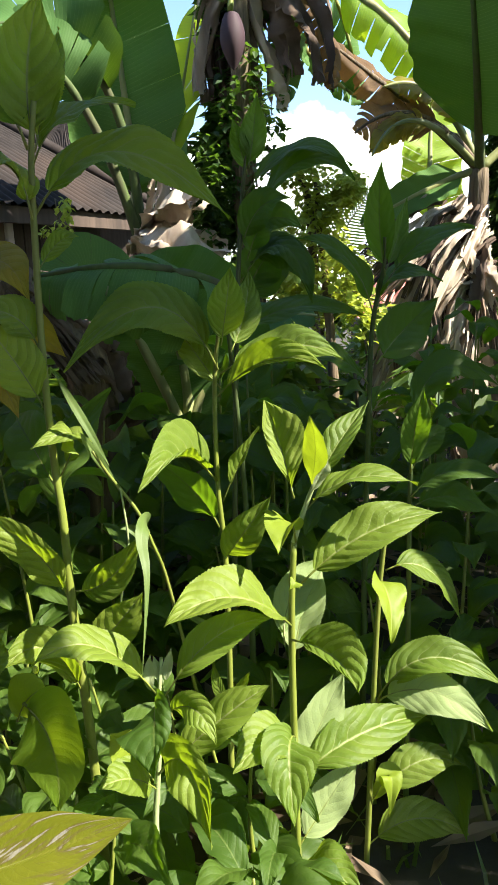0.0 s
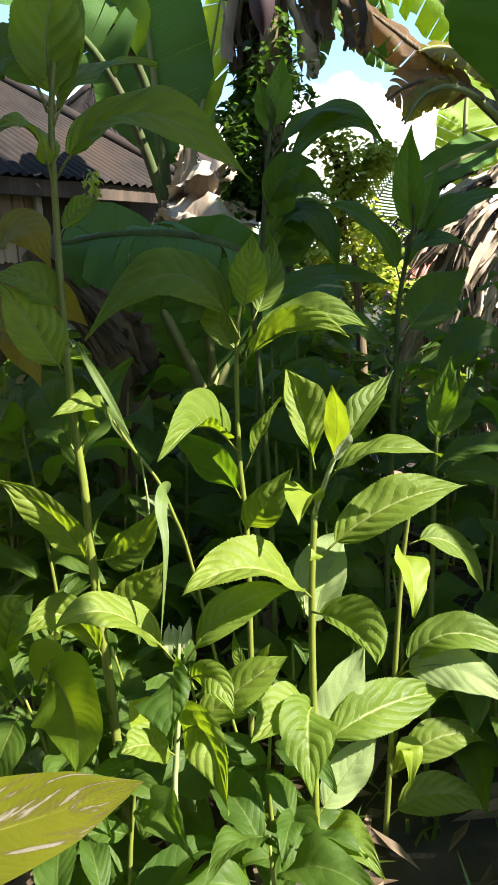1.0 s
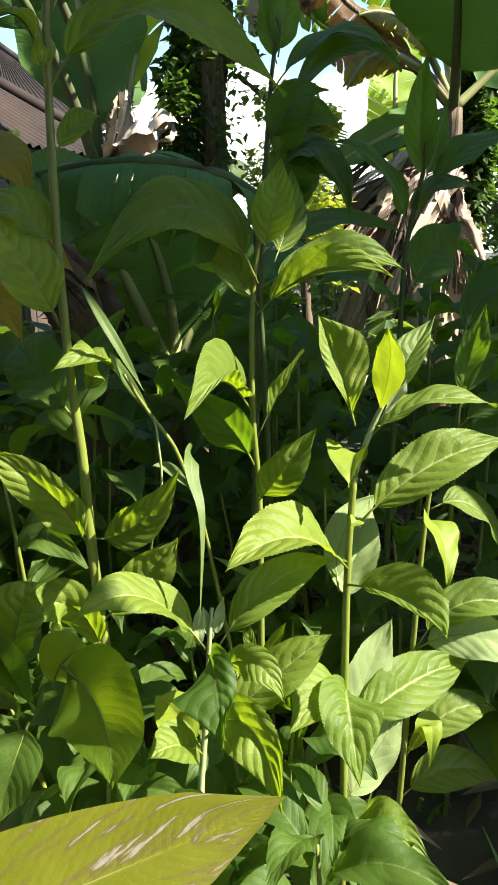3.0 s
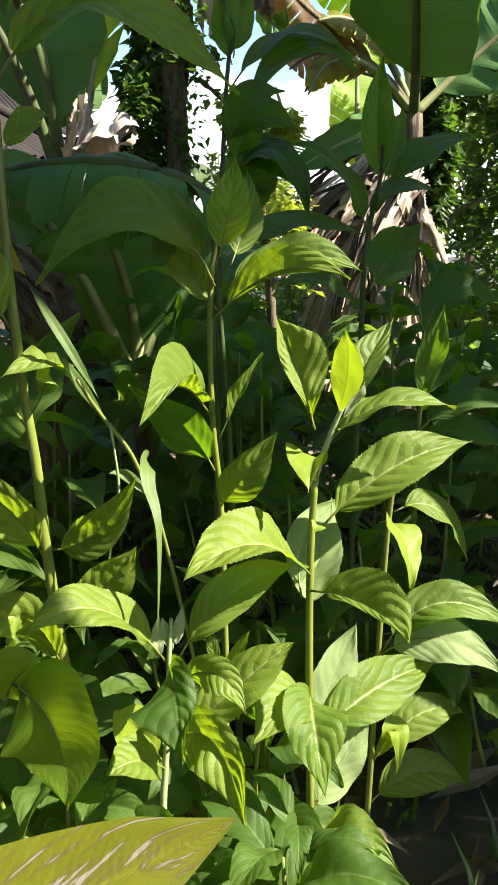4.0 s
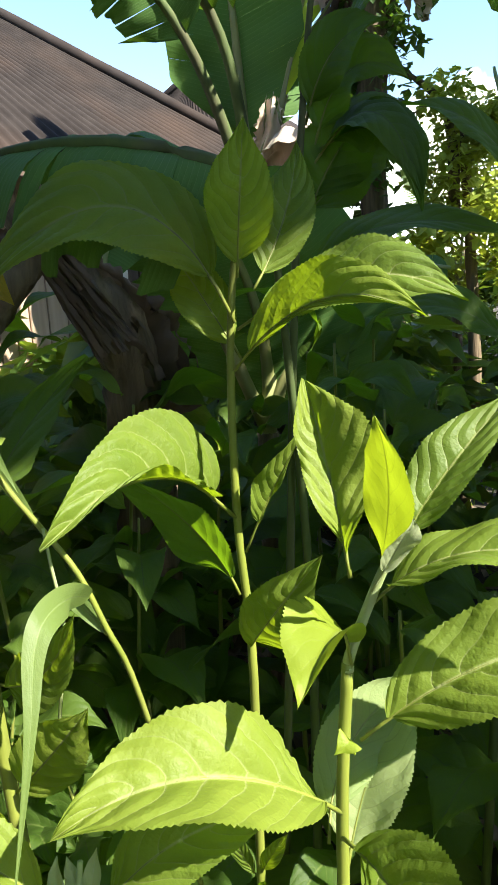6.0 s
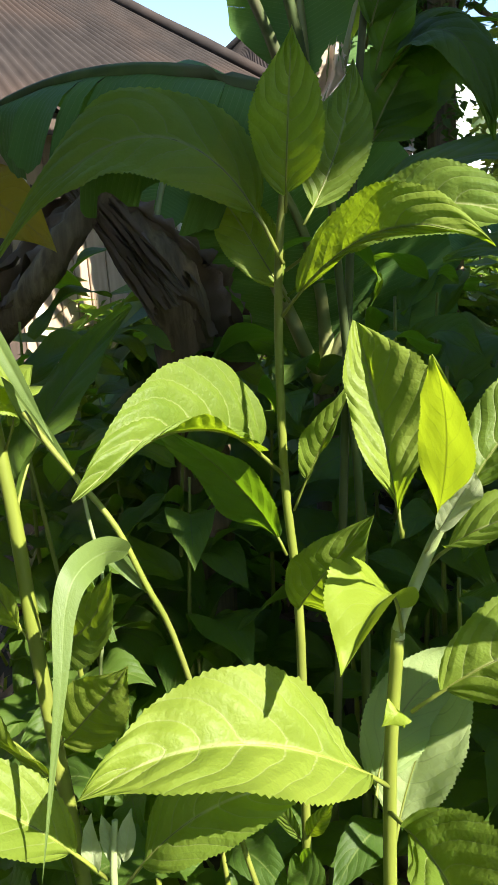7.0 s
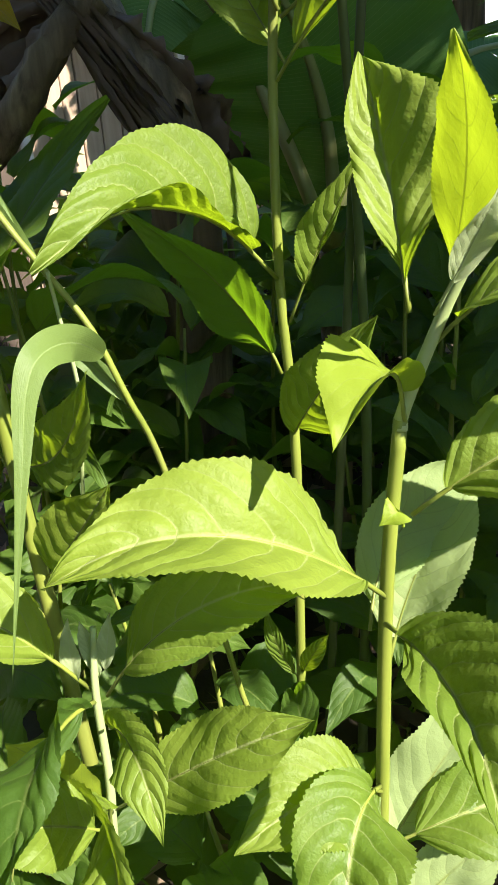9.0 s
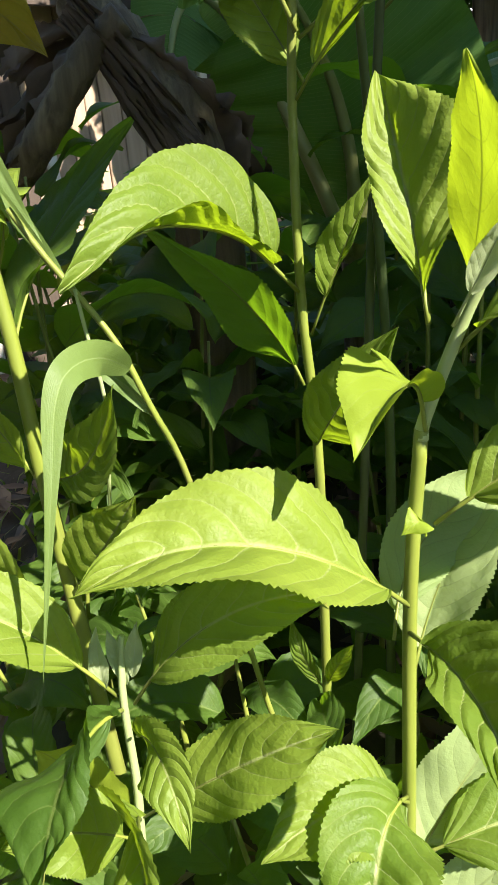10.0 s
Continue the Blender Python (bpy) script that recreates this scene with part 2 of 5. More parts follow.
def mesh_of(name, verts, faces, mat, uvs=None, smooth=True):
    me = bpy.data.meshes.new(name)
    me.from_pydata([tuple(v) for v in verts], [], faces)
    if uvs is not None:
        layer = me.uv_layers.new(name="UVMap")
        idx = np.empty(len(me.loops), dtype=np.int32)
        me.loops.foreach_get("vertex_index", idx)
        layer.data.foreach_set("uv", np.asarray(uvs, dtype=np.float32)[idx].ravel())
    if smooth:
        me.polygons.foreach_set("use_smooth", [True] * len(me.polygons))
    me.materials.append(mat)
    return me


def base_of(parent):
    at = Vector((0, 0, 0))
    while parent is not None:
        at += Vector(parent.location)
        parent = parent.parent
    return at


def part(name, data, parent, label="", at=(0, 0, 0)):
    """Links a mesh, given in world places, under a thing or a part."""
    off = base_of(parent) if parent is not None else Vector((0, 0, 0))
    data.transform(Matrix.Translation(-off))
    ob = new(name, data)
    ob.parent = parent
    if label:
        tagged(ob, label)
    return ob


def curve_points(pts, count):
    """Smooth path through the given places."""
    p = [Vector(q) for q in pts]
    if len(p) == 2:
        return [p[0].lerp(p[1], i / (count - 1)) for i in range(count)]
    p = [2 * p[0] - p[1]] + p + [2 * p[-1] - p[-2]]
    out, segs = [], len(p) - 3
    for i in range(count):
        s = i / (count - 1) * segs
        k = min(int(s), segs - 1)
        t = s - k
        a, b, c, d = p[k:k + 4]
        out.append(0.5 * (2 * b + (c - a) * t + (2 * a - 5 * b + 4 * c - d) * t * t + (3 * b - a - 3 * c + d) * t ** 3))
    return out


def tube_data(pts, r0, r1, count=16, sides=8, wobble=0.0):
    path = curve_points(pts, count)
    verts, faces, uvs = [], [], []
    for i, p in enumerate(path):
        d = (path[min(i + 1, count - 1)] - path[max(i - 1, 0)]).normalized()
        ref = Vector((1, 0, 0)) if abs(d.x) < 0.8 else Vector((0, 1, 0))
        x = (ref - d * ref.dot(d)).normalized()
        y = d.cross(x)
        f = i / (count - 1)
        r = r0 + (r1 - r0) * f
        for k in range(sides):
            a = 2 * math.pi * k / sides
            q = r * (1 + wobble * noise.noise(p * 30 + Vector((k, 0, 0))))
            verts.append(p + (x * math.cos(a) + y * math.sin(a)) * q)
            uvs.append((f, k / sides))
    for i in range(count - 1):
        for k in range(sides):
            faces.append((i * sides + k, i * sides + (k + 1) % sides, (i + 1) * sides + (k + 1) % sides, (i + 1) * sides + k))
    faces.append(tuple(range(sides))[::-1])
    faces.append(tuple((count - 1) * sides + k for k in range(sides)))
    return verts, faces, uvs


def tube(name, parent, pts, r0, r1, mat, count=16, sides=8, wobble=0.0, label=""):
    v, f, uv = tube_data(pts, r0, r1, count, sides, wobble)
    return part(name, mesh_of(name, v, f, mat, uv), parent, label)


def midrib_path(base, mid, tip, count):
    b, m, t = Vector(base), Vector(mid), Vector(tip)
    c = 2 * m - (b + t) / 2
    return [(1 - s) ** 2 * b + 2 * s * (1 - s) * c + s * s * t for s in (i / (count - 1) for i in range(count))]


def leaf(plant, base, mid, tip, width, normal, mat=None, fold=0.3, stalk=0.14, nu=34, nv=5, wave=0.5, curl=0.0, rib=True, label="", belly=0.82, name="leaf", teeth=True, halves=(1.0, 1.0), notches=(), via=None):
    """A toothed, veined blade on a short stalk, along a bowed midrib through three places."""
    mat = mat or LEAF
    rnd = random.Random(int(1e4 * (abs(base[0]) + abs(tip[0]) + abs(tip[2]))))
    n0 = Vector(normal).normalized()
    folds = fold if isinstance(fold, tuple) else (fold, fold)
    if nu >= 34:
        nu = 84
    if nu == 84 and width > 0.06:
        nv = 10
    k0 = max(2, int(stalk * nu))
    path = curve_points([base, *via, tip], nu + k0 + 1) if via else midrib_path(base, mid, tip, nu + k0 + 1)
    size = sum((path[i + 1] - path[i]).length for i in range(len(path) - 1))
    blade = path[k0:]
    verts, faces, uvs = [], [], []
    row = 2 * nv + 1
    twist, ph = rnd.uniform(-0.15, 0.15), rnd.uniform(0, 6)
    off = rnd.uniform(-0.03, 0.03)
    puff = {LEAF: 0.0054, UNDER: 0.0016, SHADELEAF: 0.0024, YOUNG: 0.0008}.get(mat, 0.001) * rnd.uniform(0.7, 1.1) * min(1.0, (width / 0.14) ** 2)
    for i, p in enumerate(blade):
        u = i / nu
        d = (blade[min(i + 1, nu)] - blade[max(i - 1, 0)]).normalized()
        n = n0 - d * n0.dot(d)
        n = n.normalized() if n.length > 0.05 else d.orthogonal().normalized()
        s = d.cross(n)
        a = twist * (u - 0.5)
        s, n = s * math.cos(a) + n * math.sin(a), n * math.cos(a) - s * math.sin(a)
        w = max(0.0, math.sin(math.pi * min(1, u) ** belly)) ** 0.85 * (1 - 0.18 * u) * width / 2
        if u > 0.72:
            w *= 1 - 0.42 * (u - 0.72) / 0.28
        for k in range(-nv, nv + 1):
            v = k / nv
            av = abs(v)
            reach = w * v * (halves[0] if v < 0 else halves[1])
            if av == 1 and nu >= 24 and teeth:
                reach *= 1 + (0.024 if i % 2 else -0.018) * (0.3 + 1.2 * rnd.random()) + 0.035 * noise.noise((u * 7, ph, v))
            for u0, du, deep, side in notches:
                if v * side > 0:
                    reach *= 1 - deep * math.exp(-((u - u0) / du) ** 4) * (1 + 0.3 * noise.noise((u * 60, ph, 0)))
            bend = folds[0] if v < 0 else folds[1]
            part_w = halves[0] if v < 0 else halves[1]
            lift = math.sin(bend) * av * w * part_w * (1 - (0.35 * av if abs(bend) < 0.7 else 0))
            lift += curl * width * av * av
            lift += wave * 0.012 * (width / 0.1) * av * math.sin(u * 11 + ph + (2 if v > 0 else 0)) * (1 - u * 0.4)
            uq = u + 0.055 * noise.noise((u * 4 + av, ph, 2.0 if v > 0 else 7.0)) + (off if v > 0 else -off)
            phase = 7.6 * uq - 2.1 * av ** 1.5 + 0.56
            lift += (puff if teeth and nu >= 24 else 0.0) * (width / 0.1) * (1 - 0.75 * av) * abs(math.sin(math.pi * phase)) ** 0.6 * min(1, av * 4) * min(1, w / (width * 0.25))
            lift += (0.07 if teeth else 0.02) * width * av * noise.noise((u * 5, v * 1.6, ph))
            verts.append(p + s * reach * math.cos(bend) + n * lift)
            uvs.append((uq, 0.5 + 0.5 * v))
    for i in range(nu):
        for k in range(2 * nv):
            a = i * row + k
            faces.append((a, a + 1, a + row + 1, a + row))
    ob = part(name, mesh_of(name, verts, faces, mat, uvs), plant, label)
    if rib:
        r = 0.0008 + 0.010 * width
        down = [p - n0 * r * 0.55 for p in path[: int(len(path) * 0.92)]]
        tube("midrib", ob, down[::4] + [down[-1]], r * 1.15, r * 0.25, STALK if mat in (PALE,) else STEM, 12, 6)
    return ob


def banana_leaf(plant, base, mid, tip, width, normal, mat=None, torn=0.0, fold=0.15, nu=60, nv=5, stalk=0.08, label="", droop=0.0, ragged=0.0, rib_mat=None, seed=1, taper=9.0):
    """A long banana blade: parallel side strips, torn apart where the wind has split it."""
    mat = mat or BANANA
    rnd = random.Random(seed)
    n0 = Vector(normal).normalized()
    path = midrib_path(base, mid, tip, nu + 1)
    k0 = int(stalk * nu)
    verts, faces, uvs = [], [], []
    for side in (-1, 1):
        i = k0
        while i < nu:
            run = rnd.randint(3, 9) if torn > 0 else nu - k0
            j = min(nu, i + run)
            gap = torn * rnd.uniform(0.05, 0.5)
            sag = droop * rnd.uniform(0.4, 1.0) + (torn * rnd.uniform(-0.12, 0.25))
            cut = 1 - ragged * rnd.uniform(0, 0.55)
            start = len(verts)
            for q in range(i, j + 1):
                u = (q - k0) / (nu - k0)
                p = path[q]
                d = (path[min(q + 1, nu)] - path[max(q - 1, 0)]).normalized()
                n = (n0 - d * n0.dot(d)).normalized()
                s = d.cross(n)
                w = max(0.001, min(1, (u * taper) ** 0.6) * max(0.0, 1 - u ** 3.2) ** 0.6) * width / 2
                f = (q - i) / max(1, j - i) - 0.5
                for k in range(nv + 1):
                    v = k / nv
                    jag = 1 + ragged * 0.25 * noise.noise((q * 0.9, side * 3.0, seed)) * v
                    out = w * v * cut * jag
                    lean = -d * (f * gap * (path[j] - path[i]).length * v * 0.6) + d * out * 0.25
                    bend = math.sin(fold) * out - sag * out * v
                    bend += 0.02 * width * v * math.sin(q * 0.7 + side) + ragged * 0.22 * width * v * noise.noise(p * 7 + Vector((0, 0, k * 0.4)))
                    verts.append(p + s * side * out * (1 - 0.35 * sag * v) + n * bend + lean)
                    uvs.append((u, 0.5 + 0.5 * side * v))
            for q in range(j - i):
                for k in range(nv):
                    a = start + q * (nv + 1) + k
                    faces.append((a, a + 1, a + nv + 2, a + nv + 1))
            i = j
    ob = part("leaf", mesh_of("leaf", verts, faces, mat, uvs), plant, label)
    size = (Vector(base) - Vector(tip)).length
    tube("midrib", ob, path[::6] + [path[-1]], 0.034 * min(1, size), 0.005, rib_mat or PETIOLE, 20, 7)
    return ob


def dry_leaf(plant, base, mid, tip, width, seed, mat=None, label="", twist=1.5):
    """A hanging dead leaf: a crumpled, folded strip, split along its length, with ragged edges."""
    rnd = random.Random(seed)
    count, row = 46, 15
    path = midrib_path(base, mid, tip, count + 1)
    verts, faces, uvs = [], [], []
    ph = rnd.uniform(0, 6)
    splits = [rnd.uniform(0.3, 0.95) for _ in range(row)]
    for i, p in enumerate(path):
        u = i / count
        d = (path[min(i + 1, count)] - path[max(i - 1, 0)]).normalized()
        a = ph + twist * u
        ref = Vector((math.cos(a), math.sin(a), 0.2))
        s = (ref - d * ref.dot(d)).normalized()
        n = d.cross(s)
        w = width / 2 * (0.35 + 0.65 * math.sin(math.pi * min(1, u * 0.9 + 0.08))) * (1 + 0.4 * noise.noise((u * 9, seed, 0)))
        for k in range(row):
            v = k / (row - 1) * 2 - 1
            crease = 0.30 * width * math.sin(v * 5.0 + ph) * (0.4 + 0.6 * u) + 0.25 * width * noise.noise((u * 6, v * 2.2, seed * 1.7))
            crease += 0.05 * width * math.sin(v * 17 + 3 * noise.noise((u * 4, v, seed))) + 0.05 * width * noise.noise((u * 30, v * 9, seed))
            edge = 1 + (0.35 * noise.noise((u * 26, v, seed)) if abs(v) == 1 else 0)
            q = p + s * w * v * edge + n * crease + d * 0.08 * width * noise.noise((u * 5, v * 4, seed))
            q += s * 0.10 * width * noise.noise((u * 3, v * 3, seed + 5))
            verts.append(q)
            uvs.append((u, 0.5 + 0.5 * v))
    for i in range(count):
        for k in range(row - 1):
            if k % 3 == 1 and i / count > splits[k]:
                continue
            if i / count > 0.8 + 0.2 * splits[(k * 5) % row]:
                continue
            a = i * row + k
            faces.append((a, a + 1, a + row + 1, a + row))
    return part("dry_leaf", mesh_of("dry_leaf", verts, faces, mat or DRY, uvs), plant, label)


def box_data(c, ux, uy, uz, bev=0.0):
    """A box by centre and three half-axes."""
    c, ux, uy, uz = Vector(c), Vector(ux), Vector(uy), Vector(uz)
    verts = [c + ux * a + uy * b + uz * e for a in (-1, 1) for b in (-1, 1) for e in (-1, 1)]
    faces = [(0, 1, 3, 2), (4, 6, 7, 5), (0, 4, 5, 1), (2, 3, 7, 6), (0, 2, 6, 4), (1, 5, 7, 3)]
    return verts, faces


def box(name, parent, c, ux, uy, uz, mat, label=""):
    v, f = box_data(c, ux, uy, uz)
    bm = bmesh.new()
    vs = [bm.verts.new(q) for q in v]
    for q in f:
        bm.faces.new([vs[k] for k in q])
    bmesh.ops.recalc_face_normals(bm, faces=bm.faces)
    small = min(Vector(ux).length, Vector(uy).length, Vector(uz).length)
    bmesh.ops.bevel(bm, geom=list(bm.edges), offset=min(0.006, small * 0.4), segments=1, affect="EDGES")
    me = bpy.data.meshes.new(name)
    bm.to_mesh(me)
    bm.free()
    me.materials.append(mat)
    return part(name, me, parent, label)


def sheet(name, parent, a, b, c, d, mat, pitch=0.09, depth=0.014, label="", thick=0.002):
    """Corrugated sheet over the quad a-b (eave), d-c (top); the waves run up the slope."""
    a, b, c, d = (Vector(q) for q in (a, b, c, d))
    n = (b - a).cross(d - a).normalized()
    if n.z < 0:
        n = -n
    count = max(8, int((b - a).length / pitch * 6))
    verts, faces = [], []
    for i in range(count + 1):
        f = i / count
        lift = n * depth * math.sin(2 * math.pi * f * (b - a).length / pitch)
        lo, hi = a.lerp(b, f), d.lerp(c, f)
        for k in range(5):
            verts.append(lo.lerp(hi, k / 4) + lift + n * 0.012 * noise.noise(lo.lerp(hi, k / 4) * 1.7))
    for i in range(count):
        for k in range(4):
            q = i * 5 + k
            faces.append((q, q + 1, q + 6, q + 5))
    return part(name, mesh_of(name, verts, faces, mat), parent, label)


# ---- ground
def build_ground():
    verts, faces, n = [], [], 70
    xs = [math.copysign(abs(i / 35) ** 3 * 60 + abs(i / 35) * 3, i) for i in range(-35, 36)]
    for y in xs:
        for x in xs:
            near = math.exp(-(x * x + y * y) / 60)
            verts.append((x, y + 2, 0.05 * near * noise.noise((x * 1.3, y * 1.3, 0)) + 0.02 * near * noise.noise((x * 6, y * 6, 3))))
    m = len(xs)
    for j in range(m - 1):
        for i in range(m - 1):
            faces.append((j * m + i, j * m + i + 1, (j + 1) * m + i + 1, (j + 1) * m + i))
    ob = new("ground", mesh_of("ground", verts, faces, SOIL))
    tagged(ob, "dark bare garden soil under the plants", "ground", kind="structure")


build_ground()

# ---- tall leafy plants, the ones in front
PLANTS = "tall leafy garden plants"


def plant(at, label):
    return thing("leafy_plant", at, label, "plant", PLANTS)


# sunlit plant with the broad pale leaf
r_at = ((0.073, 1.240, 0.124))
right_plant = plant((r_at[0], 1.25, 0.0), "sunlit tall green plant with broad toothed leaves and young shoot")
tube("stem", right_plant, [(r_at[0], 1.26, -0.02), (0.071, 1.240, 0.171), (0.067, 1.235, 0.544), (0.066, 1.225, 0.798), (0.073, 1.220, 0.961)], 0.0085, 0.0058, STEM, 26, 10)
tube("shoot", right_plant, [(0.073, 1.220, 0.952), (0.076, 1.220, 0.972), (0.100, 1.215, 1.045), (0.115, 1.210, 1.083)], 0.0058, 0.004, STALK, 14, 10, label="pale downy upper shoot")
# upper margin drawn in at three places towards the base
leaf(right_plant, (0.070, 1.225, 0.784), (-0.039, 1.120, 0.899), (-0.148, 1.045, 0.884), 0.135, (-0.02, -0.68, 0.73), fold=(0.75, 0.02), nu=46, nv=7, stalk=0.12, notches=((0.03, 0.07, 0.45, 1), (0.13, 0.025, 0.2, 1), (0.30, 0.012, 0.06, 1)), label="broad sunlit pale green leaf")
leaf(right_plant, (0.075, 1.230, 1.041), (0.054, 1.260, 1.126), (0.025, 1.300, 1.215), 0.115, (-0.08, -0.98, 0.1), fold=(0.85, 0.5), halves=(0.6, 1.2), nu=44, belly=1.35)
leaf(right_plant, (0.100, 1.200, 1.059), (0.111, 1.170, 1.142), (0.101, 1.148, 1.212), 0.058, (-0.62, -0.78, 0.1), YOUNG, fold=0.15, nu=44, belly=0.95, wave=0.2, rib=False)
leaf(right_plant, (0.119, 1.210, 1.082), (0.159, 1.250, 1.140), (0.222, 1.300, 1.209), 0.075, (-0.45, -0.75, 0.45), fold=0.5)
leaf(right_plant, (0.097, 1.185, 1.052), (0.118, 1.160, 1.102), (0.131, 1.140, 1.135), 0.034, (0.55, -0.75, 0.3), PALE, fold=0.3, stalk=0.3, label="small downy folded bud leaf")
leaf(right_plant, (0.094, 1.220, 1.021), (0.179, 1.200, 1.086), (0.293, 1.190, 1.077), 0.085, (0.0, -0.22, 0.97), fold=0.35)
leaf(right_plant, (0.085, 1.225, 0.874), (0.210, 1.235, 0.969), (0.354, 1.260, 0.998), 0.115, (0.05, -0.62, 0.78), fold=0.45, nu=46, nv=7)
leaf(right_plant, (0.077, 1.216, 0.962), None, (0.042, 1.120, 0.976), 0.10, (0.42, -0.22, 0.88), YOUNG, fold=(1.2, -0.25), halves=(0.5, 1.15), notches=((0.35, 0.06, 0.35, 1),), stalk=0.22, belly=0.8, via=[(0.073, 1.207, 0.995), (0.068, 1.190, 1.008), (0.056, 1.155, 1.002)], label="young leaf folded along its rib, its tip hanging")
leaf(right_plant, (0.066, 1.220, 0.761), (0.134, 1.120, 0.783), (0.168, 1.010, 0.778), 0.125, (-0.2, -0.75, 0.6), fold=(0.1, 1.0), halves=(1.05, 0.5), nu=44, nv=7)
leaf(right_plant, (0.069, 1.235, 0.705), (0.091, 1.290, 0.791), (0.133, 1.360, 0.873), 0.105, (-0.25, -0.9, 0.3), UNDER, fold=0.35)
leaf(right_plant, (0.066, 1.225, 0.545), (0.054, 1.140, 0.567), (0.061, 1.070, 0.471), 0.13, (0.1, -0.9, 0.45), fold=0.4, nu=44, nv=7)
leaf(right_plant, (0.068, 1.222, 0.542), (0.015, 1.170, 0.580), (-0.050, 1.105, 0.556), 0.115, (0.0, -0.6, 0.8), fold=0.3, nu=44, nv=7)
leaf(right_plant, (0.075, 1.225, 0.221), (0.117, 1.150, 0.318), (0.195, 1.080, 0.280), 0.10, (0.1, -0.4, 0.9), fold=0.3)
leaf(right_plant, (0.066, 1.230, 0.264), (0.026, 1.250, 0.259), (-0.002, 1.220, 0.174), 0.095, (-0.2, -0.8, 0.5), fold=0.3)
leaf(right_plant, (0.073, 1.230, 0.443), (0.210, 1.300, 0.495), (0.374, 1.420, 0.453), 0.125, (0.0, -0.68, 0.72), fold=0.4, nu=44, nv=7)
leaf(right_plant, (0.073, 1.240, 0.421), (0.120, 1.290, 0.517), (0.178, 1.330, 0.626), 0.11, (0.1, -0.95, 0.3), UNDER, fold=0.2)
leaf(right_plant, (0.073, 1.240, 0.269), (0.136, 1.280, 0.345), (0.207, 1.310, 0.440), 0.10, (0.1, -0.95, 0.3), UNDER, fold=0.2)
leaf(right_plant, (0.052, 1.225, 0.745), (0.073, 1.300, 0.821), (0.158, 1.360, 0.874), 0.08, (0.1, -0.95, 0.3), UNDER, fold=0.2)
leaf(right_plant, (0.069, 1.220, 0.871), (0.075, 1.205, 0.887), (0.062, 1.195, 0.877), 0.03, (-0.2, -0.9, 0.3), YOUNG, rib=False)

# middle plant, its top in the shade
centre_plant = plant(((-0.057, 1.420, -0.243))[:2] + (0.0,), "tall green plant with arching leaves, its top in shade")
tube("stem", centre_plant, [(0.02, 1.43, -0.02), (-0.070, 1.420, 0.258), (-0.072, 1.420, 0.485), (-0.070, 1.420, 0.834), (-0.080, 1.415, 1.016), (-0.078, 1.410, 1.211), (-0.066, 1.400, 1.326), (-0.052, 1.390, 1.370)], 0.008, 0.0035, STEM, 30, 10)
leaf(centre_plant, (-0.081, 1.410, 1.028), None, (-0.200, 1.165, 1.080), 0.145, (0.2, -0.55, 0.8), fold=0.75, halves=(0.45, 1.05), nu=46, stalk=0.16, belly=0.66, via=[(-0.114, 1.360, 1.085), (-0.138, 1.300, 1.110), (-0.159, 1.230, 1.115)], label="arching leaf with sunlight on its upper side")
leaf(centre_plant, (-0.081, 1.410, 0.923), (-0.136, 1.400, 1.016), (-0.226, 1.360, 1.104), 0.11, (-0.45, -0.88, 0.05), SHADELEAF, fold=(0.1, 0.35), nu=44)
leaf(centre_plant, (-0.070, 1.415, 0.980), (-0.030, 1.400, 1.070), (0.012, 1.380, 1.147), 0.066, (0.6, -0.75, 0.25), fold=0.3, stalk=0.3, halves=(1.0, 0.15), nu=44)
leaf(centre_plant, (-0.059, 1.385, 1.313), (-0.044, 1.350, 1.388), (-0.032, 1.330, 1.462), 0.078, (0.05, -1, 0.1), fold=0.15)
leaf(centre_plant, (-0.071, 1.400, 1.209), (0.036, 1.330, 1.288), (0.139, 1.266, 1.274), 0.088, (0.0, -0.95, 0.3), fold=(0.15, 0.2), halves=(1.0, 0.2), nu=44)
leaf(centre_plant, (-0.063, 1.390, 1.257), (0.068, 1.370, 1.310), (0.178, 1.340, 1.283), 0.095, (0.0, -0.75, 0.65), fold=0.25, nu=44)
leaf(centre_plant, (-0.068, 1.400, 1.264), (-0.187, 1.360, 1.392), (-0.353, 1.300, 1.279), 0.13, (0.0, -0.75, 0.65), fold=0.2)
leaf(centre_plant, (-0.065, 1.410, 1.222), (-0.115, 1.430, 1.294), (-0.165, 1.450, 1.360), 0.07, (0.2, -0.95, 0.2), fold=0.25)
leaf(centre_plant, (-0.074, 1.420, 0.842), (-0.029, 1.380, 0.918), (0.032, 1.360, 1.005), 0.09, (0.15, -0.95, 0.3), LEAF, fold=0.3)
leaf(centre_plant, (-0.040, 1.380, 1.300), (-0.012, 1.420, 1.374), (-0.001, 1.450, 1.456), 0.075, (0.1, -0.95, 0.2), fold=0.25)
leaf(centre_plant, (-0.073, 1.420, 0.480), (-0.050, 1.400, 0.540), (-0.023, 1.380, 0.598), 0.03, (0.1, -0.9, 0.3), fold=0.25)
leaf(centre_plant, (-0.074, 1.420, 0.474), (-0.097, 1.400, 0.542), (-0.104, 1.380, 0.628), 0.03, (0.1, -0.9, 0.3), fold=0.25)

# thick-stemmed plant
left_plant = plant(((-0.376, 1.310, -0.196))[:2] + (0.0,), "thick-stemmed tall plant with large drooping dark leaves")
